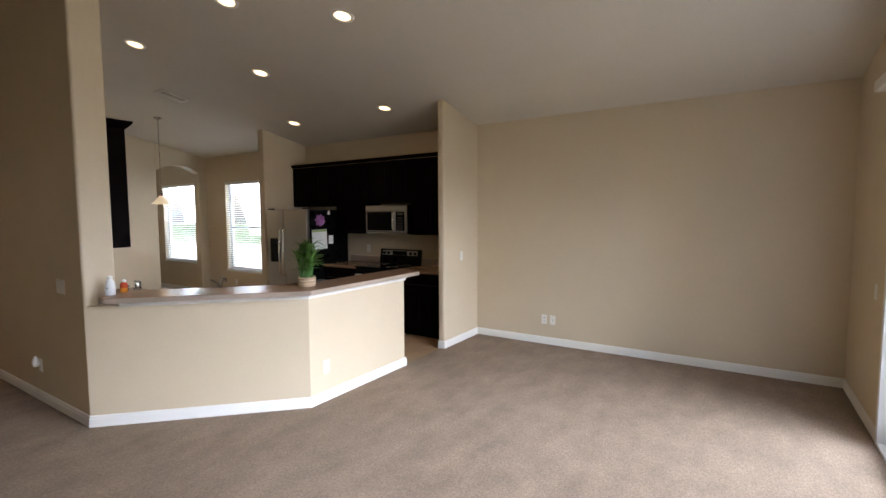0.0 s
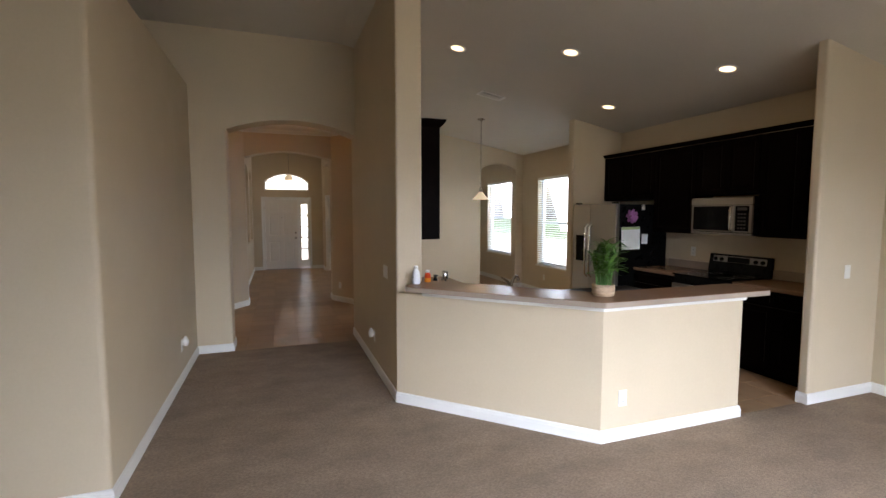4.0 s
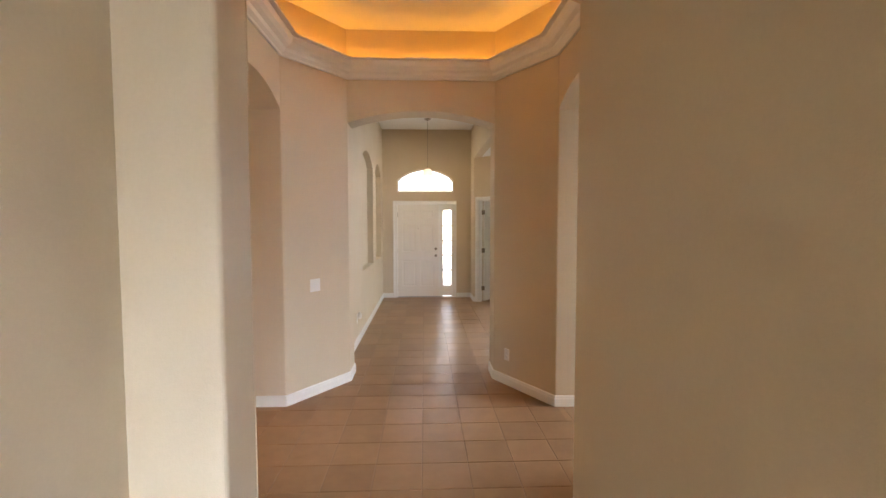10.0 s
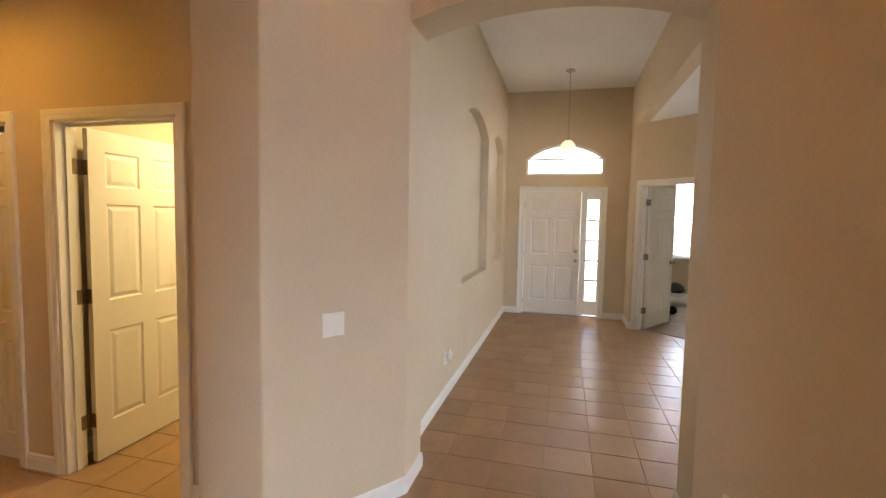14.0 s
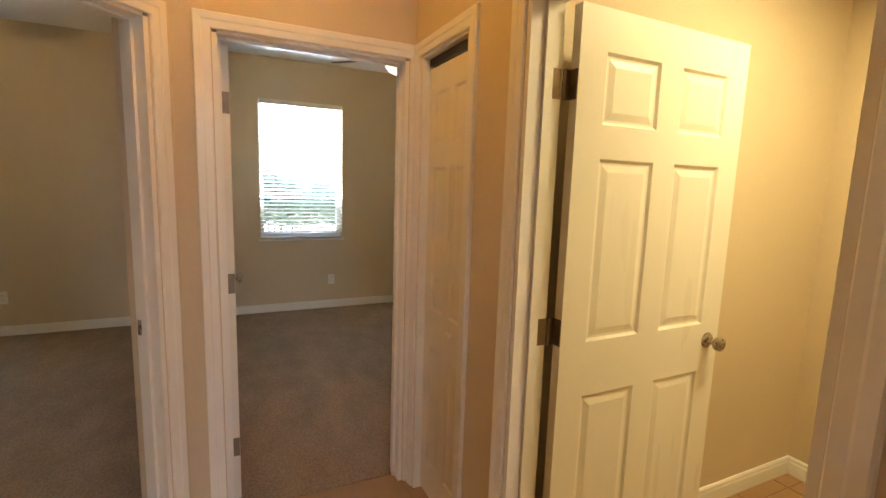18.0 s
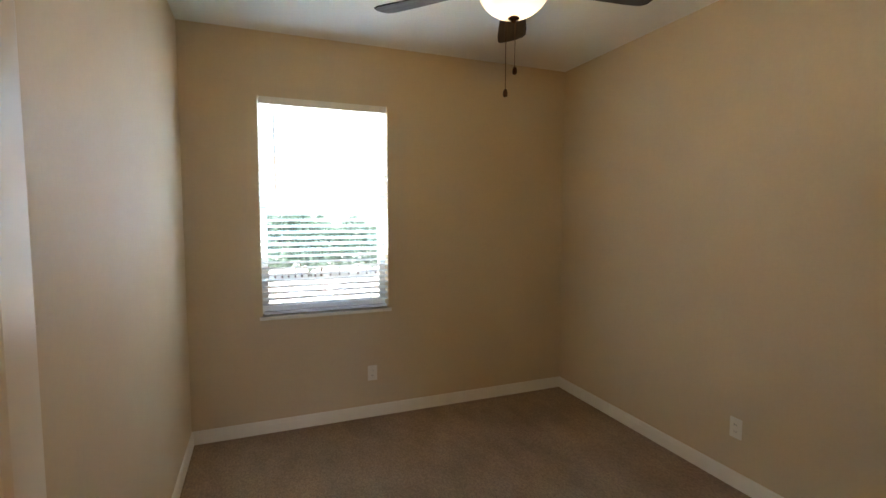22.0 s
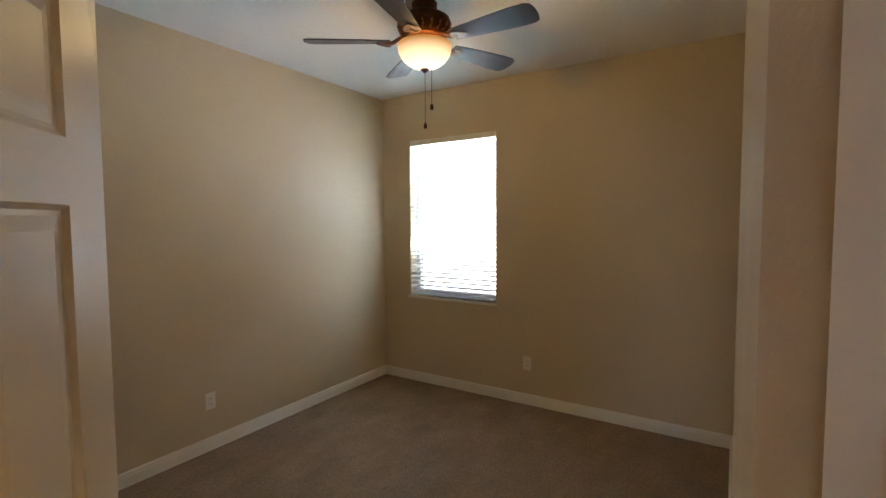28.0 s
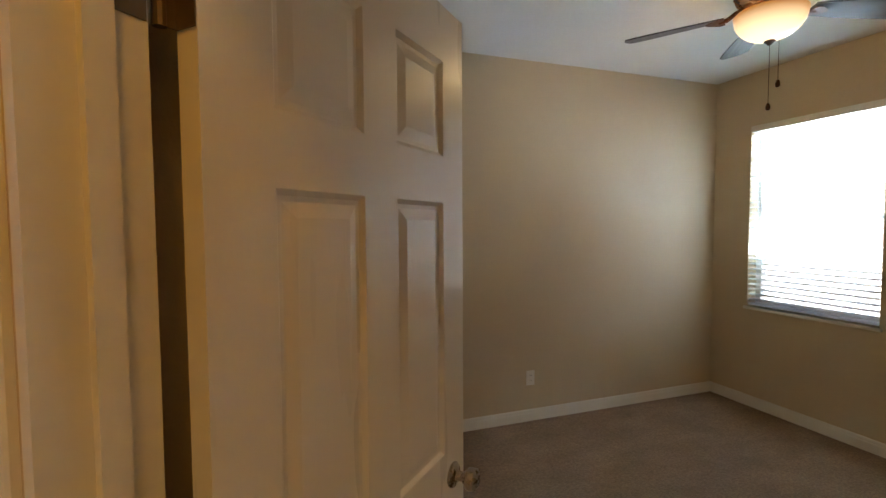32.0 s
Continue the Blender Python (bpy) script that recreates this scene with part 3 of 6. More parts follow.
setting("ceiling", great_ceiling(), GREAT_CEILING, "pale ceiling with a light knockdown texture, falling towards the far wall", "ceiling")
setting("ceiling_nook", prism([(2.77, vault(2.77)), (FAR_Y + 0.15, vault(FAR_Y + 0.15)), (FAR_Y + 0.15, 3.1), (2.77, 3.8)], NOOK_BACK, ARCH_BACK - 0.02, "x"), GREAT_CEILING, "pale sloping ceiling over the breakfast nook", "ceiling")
setting("ceiling_tray", box(-8.8, -0.4, TRAY, ARCH_BACK + 0.02, 2.8, TRAY + 0.1), CEILING, "tray ceiling lit orange by a hidden cove light", "ceiling")
setting("ceiling_foyer", box(DOOR_X - 0.1, 0.05, 3.565, -8.73, FOYER_N + 0.1, 3.7), CEILING, "high pale foyer ceiling", "ceiling")
setting("ceiling_formal", box(-16.4, FOYER_N + 0.14, 2.90, NOOK_BACK, NOOK_Y + 0.1, 3.0), CEILING, "pale ceiling of the formal room", "ceiling")
setting("ceiling_hall", box(-8.18, HALL_END, HALL_CEIL, -6.2, -0.30, HALL_CEIL + 0.08), CEILING, "pale bedroom-hall ceiling", "ceiling")
setting("ceiling_bedroom", box(B1_W - 0.1, BED_S - 0.1, BED_CEIL, -7.03, HALL_END - 0.02, BED_CEIL + 0.1), CEILING, "white bedroom ceiling", "ceiling")
setting("ceiling_bedroom_2", prism([(-7.03, BED_S2 - 0.1), (B2_E + 0.1, BED_S2 - 0.1), (B2_E + 0.1, -1.35), (-6.20, -1.35), (-7.03, -2.36)], BED_CEIL, BED_CEIL + 0.1), CEILING, "white bedroom ceiling", "ceiling")

# crown moulding with the rope light that lights the tray
CROWN = [(0, 3.00), (0.02, 3.00), (0.025, 3.015), (0.05, 3.035), (0.06, 3.06), (0.095, 3.075), (0.12, 3.10), (0.13, 3.13), (0.13, 3.145), (0.165, 3.15), (0.165, 3.165), (0, 3.165)]
setting("trim_crown", sweep(OCT[::-1], [(-a, b) for a, b in CROWN], True), TRIM, "white crown moulding round the octagonal tray", "moulding")
rope = thing("cove_light", "orange rope light hidden on top of the crown moulding", "light")
centre = Vector((sum(p[0] for p in OCT) / 8, sum(p[1] for p in OCT) / 8))
inner = [tuple(Vector(p) + (centre - Vector(p)).normalized() * 0.07) for p in OCT]
bm = bmesh.new()
for a, b in zip(inner, inner[1:] + inner[:1]):
    add_tube(bm, [(*a, 3.185), (*b, 3.185)], 0.012, 6)
part("rope_light", bm, COVE, rope)

# baseboards
BASE = [(0, 0), (0.014, 0), (0.014, 0.066), (0.011, 0.074), (0.010, 0.086), (0.005, 0.094), (0, 0.096)]


def baseboard(path, flip=False):
    """White baseboard with its face to the left of the way."""
    setting("baseboard", sweep(path, [(-a if flip else a, b) for a, b in BASE]), TRIM, "white painted wooden baseboard", "baseboard")


baseboard([(EAST_X, SLIDE_B), (EAST_X, FAR_Y), (-2.285, FAR_Y), (-2.285, 5.206), (-2.37, 5.206)])
baseboard([(-2.43, 4.44), (-2.31, 4.44), (-2.315, 3.12), (-3.49, HALL_N), (ARCH_BACK, HALL_N), (-6.60, 2.39), (-6.60, 2.78)])
baseboard([(ARCH_BACK, 0.493), (ARCH_X, 0.493), (ARCH_X, HALL_S), (-2.65, HALL_S), (-2.65, -3.6), (EAST_X, -3.6), (EAST_X, SLIDE_A)][::-1], True)
baseboard([(ARCH_BACK, 0.493), (-6.55, 0.045), (-6.55, -0.315)], True)
baseboard([(HALL_W, -0.565), (HALL_W, -0.315), (-7.82, -0.315), (-7.82, 0.045), (V_W, 0.50), (-8.745, 0.50), (-8.745, FOYER_S), (DOOR_X, FOYER_S), (DOOR_X, 0.586)], True)
baseboard([(-8.745, 2.78), (-8.745, 1.96), (V_W, 1.96), (-7.72, 2.39), (-7.72, 2.78), (NOOK_X, 2.78), (NOOK_X, NA[0]), (NOOK_BACK, NA[0])], True)
baseboard([(NOOK_BACK, NA[1]), (NOOK_X, NA[1]), (NOOK_X, NOOK_Y), (-5.80, NOOK_Y), (-5.80, 5.20), (-5.66, 5.20)], True)
baseboard([(DOOR_X, 1.945), (DOOR_X, FOYER_N), (-13.16, FOYER_N), (-13.12, 2.29)], True)
baseboard([(HALL_W, CLOSET[1] + 0.06), (HALL_W, BATH[0] - 0.06)], True)
baseboard([(B1_E, HALL_END - 0.12), (B1_E, BED_S), (B1_W, BED_S), (B1_W, HALL_END - 0.12), (-8.08, HALL_END - 0.12)], True)
baseboard([(B2_W, -2.35), (B2_W, BED_S2), (B2_E, BED_S2), (B2_E, -1.45), (-5.72, -1.45), (-5.72, -2.16)])
baseboard([(NOOK_BACK, NOOK_Y), (-11.95, NOOK_Y)])
baseboard([(-16.2, 2.38), (-16.2, 5.9)], True)
baseboard([(HALL_W - 0.12, -1.60), (-10.0, -1.60), (-10.0, 0.0), (-8.77, 0.0)], True)

# ---- doors ----
def ring(bm, outer, inner):
    for k in range(4):
        bm.faces.new((outer[k], outer[(k + 1) % 4], inner[(k + 1) % 4], inner[k]))


def panelled(w, h, t, columns, rows, x0=0.0):
    """A moulded slab in the plane of x and z, its hinge edge at x0, with raised panels on both faces."""
    bm = bmesh.new()
    xs = sorted({x0, x0 + w, *[x0 + v for c in columns for v in c]})
    zs = sorted({0.0, h, *[v for r in rows for v in r]})
    cells = {(round(x0 + c[0], 4), round(r[0], 4)) for c in columns for r in rows}
    for y, s in ((t / 2, 1), (-t / 2, -1)):
        grid = {(i, k): bm.verts.new((x, y, z)) for i, x in enumerate(xs) for k, z in enumerate(zs)}
        for i in range(len(xs) - 1):
            for k in range(len(zs) - 1):
                corner = [grid[i, k], grid[i + 1, k], grid[i + 1, k + 1], grid[i, k + 1]]
                if (round(xs[i], 4), round(zs[k], 4)) not in cells:
                    bm.faces.new(corner)
                    continue
                last = corner
                for inset, deep in ((0.009, 0.008), (0.017, 0.0085), (0.040, 0.0025)):
                    nxt = [bm.verts.new((x, y - s * deep, z)) for x, z in ((xs[i] + inset, zs[k] + inset), (xs[i + 1] - inset, zs[k] + inset), (xs[i + 1] - inset, zs[k + 1] - inset), (xs[i] + inset, zs[k + 1] - inset))]
                    ring(bm, last, nxt)
                    last = nxt
                bm.faces.new(last)
    a, b, hh = x0, x0 + w, h
    for quad in (((a, 0), (b, 0)), ((b, 0), (b, hh)), ((b, hh), (a, hh)), ((a, hh), (a, 0))):
        (p, q), (r, s2) = quad
        bm.faces.new([bm.verts.new(v) for v in ((p, -t / 2, q), (r, -t / 2, s2), (r, t / 2, s2), (p, t / 2, q))])
    bmesh.ops.remove_doubles(bm, verts=bm.verts[:], dist=1e-5)
    bmesh.ops.recalc_face_normals(bm, faces=bm.faces[:])
    return bm


def six_panel(w, h=2.03, t=0.035):
    stile, mid = 0.108, 0.104
    p = (w - 2 * stile - mid) / 2
    return panelled(w, h, t, [(stile, stile + p), (w - stile - p, w - stile)], [(0.225, 0.80), (0.99, 1.585), (1.69, 1.905)])


CASING = [(0.0, 0.0), (0.0, 0.008), (0.004, 0.011), (0.028, 0.0125), (0.034, 0.0155), (0.056, 0.017), (0.060, 0.013), (0.060, 0.0)]


def add_casing(bm, w, h, y, s, foot=0.0):
    """Mitred casing round an opening from x 0 to w and up to h, standing proud of y towards s."""
    path = [(0, foot), (0, h), (w, h), (w, foot)]
    outs = [Vector((-1, 0)), Vector((-1, 1)), Vector((1, 1)), Vector((1, 0))]
    rings = [[bm.verts.new((p[0] + o.x * (a + 0.004), y + s * b, p[1] + o.y * (a + 0.004))) for a, b in CASING] for p, o in zip(path, outs)]
    m = len(CASING)
    faces = [bm.faces.new((a[k], a[(k + 1) % m], b[(k + 1) % m], b[k])) for a, b in zip(rings, rings[1:]) for k in range(m)]
    faces += [bm.faces.new(rings[0][::-1]), bm.faces.new(rings[-1])]
    bmesh.ops.recalc_face_normals(bm, faces=faces)
    return bm


def knob_mesh():
    prof = [(0.0, 0.0), (0.031, 0.0), (0.031, 0.004), (0.026, 0.009), (0.013, 0.012), (0.011, 0.026), (0.017, 0.034), (0.026, 0.042), (0.029, 0.052), (0.026, 0.061), (0.016, 0.067), (0.0, 0.068)]
    return lathe(prof, 20)


def door(name, label, m, w, deep, leaf_label, angle, both=True):
    """A cased door. m puts x along the opening and y out of the wall towards the hall; the wall lies from y -deep to 0.
    The leaf hangs at the end x = w and opens towards -y; angle: its way from the hinge (180 closed, 270 wide open)."""
    d = thing(name, label, "door", m, "", "structure")
    top = 2.045
    bm = bmesh.new()
    add_box(bm, 0.0, -deep, 0, 0.018, 0, top)
    add_box(bm, w - 0.018, -deep, 0, w, 0, top)
    add_box(bm, 0.018, -deep, top - 0.003, w - 0.018, 0, 2.06)
    y = -deep + 0.040
    add_box(bm, 0.018, y, 0, 0.029, y + 0.030, top - 0.003)
    add_box(bm, w - 0.029, y, 0, w - 0.018, y + 0.030, top - 0.003)
    add_box(bm, 0.029, y, top - 0.014, w - 0.029, y + 0.030, top - 0.003)
    part("jamb", bm, TRIM, d)
    part("casing", add_casing(bmesh.new(), w, 2.05, 0.0, 1), TRIM, d)
    if both:
        part("casing", add_casing(bmesh.new(), w, 2.05, -deep, -1), TRIM, d)
    part("strike_plate", box(0.0175, -deep + 0.006, 0.89, 0.0195, -deep + 0.034, 0.95), NICKEL, d)
    lw = w - 0.044
    slab = part("door_leaf", six_panel(lw), DOOR_PAINT, d, leaf_label)
    slab.matrix_basis = Matrix.Translation((w - 0.019, -deep - 0.004, 0.010)) @ Matrix.Rotation(radians(angle), 4, "Z") @ Matrix.Translation((0.026, -0.0215, 0))
    for s in (1, -1):
        k = part("knob", knob_mesh(), NICKEL, slab, "round satin-nickel door knob", True)
        k.matrix_basis = Matrix.Translation((lw - 0.065, s * 0.0175, 0.92)) @ Matrix.Rotation(radians(-90 * s), 4, "X")
    part("latch_plate", box(lw - 0.0005, -0.012, 0.89, lw + 0.0015, 0.012, 0.95), NICKEL, slab)
    for z in (0.26, 1.03, 1.80):
        bm = bmesh.new()
        add_tube(bm, [(-0.019, 0.0195, z - 0.045), (-0.019, 0.0195, z + 0.045)], 0.0075, 10)
        add_box(bm, -0.0025, -0.0165, z - 0.044, -0.0005, 0.0165, z + 0.044)
        add_box(bm, -0.019, 0.0150, z - 0.044, -0.0005, 0.0175, z + 0.044)
        part("hinge", bm, HINGE, slab, "tarnished nickel butt hinge")
        part("hinge_plate", box(w - 0.0195, -deep + 0.002, z - 0.034, w - 0.0175, -deep + 0.036, z + 0.054), HINGE, d, "tarnished nickel hinge plate")
    return d


door("door_1", "white six-panel bathroom door standing open into the lit bath", Matrix.Translation((HALL_W, BATH[1], 0)) @ Matrix.Rotation(radians(-90), 4, "Z"), BATH[1] - BATH[0], 0.12,
     "white moulded six-panel leaf", 271)
door("door_2", "white six-panel bedroom door standing wide open", Matrix.Translation((DB[0], HALL_END, 0)), DB[1] - DB[0], 0.12, "white moulded six-panel leaf", 271.5)
door("door_3", "white six-panel bedroom door standing open in a slanting wall", DIAG_A @ Matrix.Translation((DA[0], 0, 0)), DA[1] - DA[0], 0.12, "white moulded six-panel leaf", 269.2)
door("door_4", "white six-panel study door standing open in a slanting wall", DIAG @ Matrix.Translation((0.88, 0, 0)) @ Matrix.Rotation(radians(180), 4, "Z"), 0.82, 0.12, "white moulded six-panel leaf", 280)

# linen closet with one narrow moulded leaf, set back in its casing
closet = thing("door_5", "narrow white moulded linen-closet door in a white casing", "door", Matrix.Translation((HALL_W, CLOSET[1], 0)) @ Matrix.Rotation(radians(-90), 4, "Z"), "", "structure")
cw = CLOSET[1] - CLOSET[0]
bm = add_box(add_box(add_box(bmesh.new(), 0, -0.12, 0, 0.018, 0, 2.045), cw - 0.018, -0.12, 0, cw, 0, 2.045), 0.018, -0.12, 2.042, cw - 0.018, 0, 2.06)
part("jamb", bm, TRIM, closet)
part("casing", add_casing(bmesh.new(), cw, 2.05, 0.0, 1), TRIM, closet)
leaf = part("door_leaf", panelled(cw - 0.046, 1.985, 0.032, [(0.06, 0.16), (0.215, cw - 0.106)], [(0.16, 0.74), (0.92, 1.56), (1.66, 1.88)]), DOOR_PAINT, closet, "white wood-grained bifold leaf")
leaf.matrix_basis = Matrix.Translation((0.022, -0.050, 0.014))
kn = part("knob", lathe([(0, 0), (0.008, 0), (0.008, 0.012), (0.016, 0.02), (0.017, 0.026), (0.012, 0.032), (0, 0.033)], 16), DOOR_PAINT, leaf, "small white wooden knob", True)
kn.matrix_basis = Matrix.Translation((0.12, 0.016, 0.86)) @ Matrix.Rotation(radians(-90), 4, "X")
part("track", box(0.02, -0.075, 2.012, cw - 0.02, -0.030, 2.042), SLOT, closet, "dark metal bifold track")

# muntins take a grey base colour to imitate their shaded, backlit side
MUNTIN = surface("backlit_muntin", (0.30, 0.28, 0.26), 0.5, vary=0.05, size=6)
# front door with a side light, and the arched transom above it
front = thing("door_6", "white six-panel front door with a glazed side light", "door", Matrix.Translation((DOOR_X, 0.65, 0)) @ Matrix.Rotation(radians(90), 4, "Z") @ Matrix.Diagonal((0.9535, 1, 0.973, 1)), "", "structure")
# x runs along +y of the house, y points outdoors
W = 1.29
bm = bmesh.new()
for a, b in ((0.0, 0.035), (0.955, 1.03), (W - 0.03, W)):
    add_box(bm, a, -0.005, 0, b, 0.12, 2.045)
add_box(bm, 0, -0.005, 2.04, W, 0.12, 2.075)
add_box(bm, 1.03, 0.02, 0.035, W - 0.03, 0.07, 0.27, 0.004)
add_box(bm, 1.03, 0.02, 1.92, W - 0.03, 0.07, 2.04, 0.004)
add_box(bm, 1.03, 0.02, 0.27, 1.055, 0.07, 1.92, 0.004)
add_box(bm, W - 0.055, 0.02, 0.27, W - 0.03, 0.07, 1.92, 0.004)
part("door_frame", bm, TRIM, front)
bm = add_casing(bmesh.new(), W, 2.06, -0.004, -1)
part("casing", bm, TRIM, front)
part("threshold", box(0.03, -0.01, 0.0, W - 0.03, 0.13, 0.022, 0.004), STEEL, front, "metal threshold")
slab = part("door_leaf", six_panel(0.915, 2.015, 0.044), DOOR_PAINT, front, "white moulded six-panel front door leaf")
slab.matrix_basis = Matrix.Translation((0.0375, 0.045, 0.024))
k = part("knob", knob_mesh(), NICKEL, slab, "round satin-nickel knob", True)
k.matrix_basis = Matrix.Translation((0.85, -0.022, 0.90)) @ Matrix.Rotation(radians(90), 4, "X")
k = part("deadbolt", lathe([(0, 0), (0.03, 0), (0.03, 0.012), (0.024, 0.018), (0.008, 0.019), (0.008, 0.034), (0, 0.034)], 20), NICKEL, slab, "satin-nickel deadbolt", True)
k.matrix_basis = Matrix.Translation((0.85, -0.022, 1.05)) @ Matrix.Rotation(radians(90), 4, "X")
k = part("peephole", lathe([(0, 0), (0.011, 0), (0.011, 0.004), (0, 0.005)], 14), NICKEL, slab)
k.matrix_basis = Matrix.Translation((0.457, -0.022, 1.50)) @ Matrix.Rotation(radians(90), 4, "X")
for z in (0.2, 1.0, 1.8):
    part("hinge", tube([(-0.003, -0.024, z - 0.05), (-0.003, -0.024, z + 0.05)], 0.007), NICKEL, slab)
for a, b in zip((0.285, 0.61, 0.935, 1.26, 1.585), (0.60, 0.925, 1.25, 1.575, 1.905)):
    pane = part("pane", box(1.052, 0.04, a - 0.008, W - 0.052, 0.046, b + 0.008), GLASS, front)
    pane.visible_shadow = False
for z in (0.605, 0.93, 1.255, 1.58):
    part("muntin", box(1.054, 0.012, z - 0.017, W - 0.054, 0.039, z + 0.017, 0.003), MUNTIN, front, "muntin bar coloured grey as if seen against the light")

transom = thing("window_1", "arched white transom window over the front door", "window", Matrix.Translation((DOOR_X, 0.0, 0)), "", "structure")
arc = arch_outline(0.68, 1.88, 2.505, 0.23, 9)[1:-1]
outline = [(0.68, 2.25)] + arc + [(1.88, 2.25)]
low = [(0.715, 2.285)] + arch_outline(0.715, 1.845, 2.495, 0.205, 9)[1:-1] + [(1.845, 2.285)]
bm = bmesh.new()
va = [[bm.verts.new((x, p[0], p[1])) for p in outline] for x in (-0.10, -0.04)]
vb = [[bm.verts.new((x, p[0], p[1])) for p in low] for x in (-0.10, -0.04)]
n = len(outline)
for i in range(n):
    j = (i + 1) % n
    bm.faces.new((va[1][i], va[1][j], vb[1][j], vb[1][i]))
    bm.faces.new((va[0][i], vb[0][i], vb[0][j], va[0][j]))
    bm.faces.new((vb[1][i], vb[1][j], vb[0][j], vb[0][i]))
bmesh.ops.recalc_face_normals(bm, faces=bm.faces[:])
part("window_frame", bm, FRAME_WHITE, transom)
pane = part("pane", prism(low, -0.075, -0.069, "x"), GLASS, transom)
pane.visible_shadow = False
part("muntin", box(-0.068, 0.72, 2.490, -0.045, 1.84, 2.517), MUNTIN, transom, "muntin bar coloured grey as if seen against the light")

# ---- windows with white horizontal blinds ----
def slat_mesh(w):
    bm = bmesh.new()
    n = 5
    top = [[bm.verts.new((x, -0.025 + 0.05 * k / (n - 1), 0.004 - 0.016 * (k / (n - 1) - 0.5) ** 2 + 0.0012)) for k in range(n)] for x in (0.0, w)]
    low = [[bm.verts.new((v.co.x, v.co.y, v.co.z - 0.0025)) for v in row] for row in top]
    for k in range(n - 1):
        bm.faces.new((top[0][k], top[1][k], top[1][k + 1], top[0][k + 1]))
        bm.faces.new((low[0][k], low[0][k + 1], low[1][k + 1], low[1][k]))
    for k in (0, n - 1):
        bm.faces.new((top[0][k], low[0][k], low[1][k], top[1][k]))
    for s in (0, 1):
        bm.faces.new(top[s] + low[s][::-1])
    bmesh.ops.recalc_face_normals(bm, faces=bm.faces[:])
    me = bpy.data.meshes.new("slat")
    bm.to_mesh(me)
    bm.free()
    me.materials.append(VINYL)
    return me


def window(name, label, m, w, sill, head, deep, units=1):
    """A single-hung window. m puts x along the wall and y out of doors, with the room's face of the wall at y 0."""
    d = thing(name, label, "window", m, "", "structure")
    part("window_sill", box(-0.02, -0.022, sill - 0.024, w + 0.02, deep * 0.55, sill, 0.004), TRIM, d)
    y = deep * 0.55
    uw = w / units
    for u in range(units):
        a, b, mid = u * uw, (u + 1) * uw, sill + (head - sill) * 0.49
        bm = bmesh.new()
        for x0, x1, z0, z1 in ((a, a + 0.045, sill, head), (b - 0.045, b, sill, head), (a + 0.045, b - 0.045, sill, sill + 0.05), (a + 0.045, b - 0.045, head - 0.045, head), (a + 0.045, b - 0.045, mid - 0.022, mid + 0.022)):
            add_box(bm, x0, y, z0, x1, y + 0.06, z1)
        part("window_frame", bm, FRAME_WHITE, d)
        for z0, z1 in ((sill + 0.05, mid - 0.022), (mid + 0.022, head - 0.045)):
            pane = part("pane", box(a + 0.045, y + 0.030, z0, b - 0.045, y + 0.034, z1), GLASS, d)
            pane.visible_shadow = False
    return d


def blind(label, m, w, sill, head, tilt=11.0, pitch=0.0425, wand=True):
    """A drawn blind inside the window's reveal."""
    d = thing("window_blind", label, "blind", m, "window blinds")
    part("headrail", box(0.006, -0.012, head - 0.052, w - 0.006, 0.045, head - 0.003, 0.003), PLASTIC, d, "white valance")
    me = slat_mesh(w - 0.008)
    z = head - 0.075
    while z > sill + 0.045:
        share("slat", me, d, Matrix.Translation((0.004, 0.022, z)) @ Matrix.Rotation(radians(tilt + random.uniform(-1.5, 1.5)), 4, "X"))
        z -= pitch
    part("bottom_rail", box(0.012, 0.0, sill + 0.012, w - 0.012, 0.046, sill + 0.030, 0.003), VINYL, d)
    for x in (0.14, w - 0.14):
        part("ladder_cord", tube([(x, 0.0, sill + 0.03), (x, 0.0, head - 0.05)], 0.0013, 5), VINYL, d)
    if wand:
        part("tilt_wand", tube([(0.10, -0.016, head - 0.06), (0.105, -0.018, head - 0.80)], 0.004, 8), PLASTIC, d)
    return d


def facing(x, y, turn):
    return Matrix.Translation((x, y, 0)) @ Matrix.Rotation(radians(turn), 4, "Z")


# south windows: x runs towards -x of the house
for nm, w, ws in (("window_2", B1W, BED_S), ("window_3", B2W, BED_S2)):
    m = facing(w[1], ws, 180)
    window(nm, "white single-hung bedroom window with a drywall reveal", m, w[1] - w[0], w[2], w[3], 0.18)
    blind("white two-inch horizontal blind lowered over a bright bedroom window", m, w[1] - w[0], w[2], w[3])
m = facing(NW[0], NOOK_Y, 0)
window("window_4", "white double window of the breakfast nook", m, NW[1] - NW[0], NW[2], NW[3], 0.18, 2)
half = (NW[1] - NW[0]) / 2
blind("white horizontal blind lowered over the nook window", m, half, NW[2], NW[3], 17, wand=False)
blind("white horizontal blind lowered over the nook window", facing(NW[0] + half, NOOK_Y, 0), half, NW[2], NW[3], 17, wand=False)
m = facing(FW[0], NOOK_Y, 0)
window("window_5", "white double window of the formal room", m, FW[1] - FW[0], FW[2], FW[3], 0.18, 1)
blind("white horizontal blind lowered over the formal-room window", m, FW[1] - FW[0], FW[2], FW[3], 17, wand=False)
m = facing(-16.2, SW[0], 90)
window("window_6", "white single-hung study window", m, SW[1] - SW[0], SW[2], SW[3], 0.2)
blind("white horizontal blind lowered over the study window", m, SW[1] - SW[0], SW[2], SW[3], 8, wand=False)

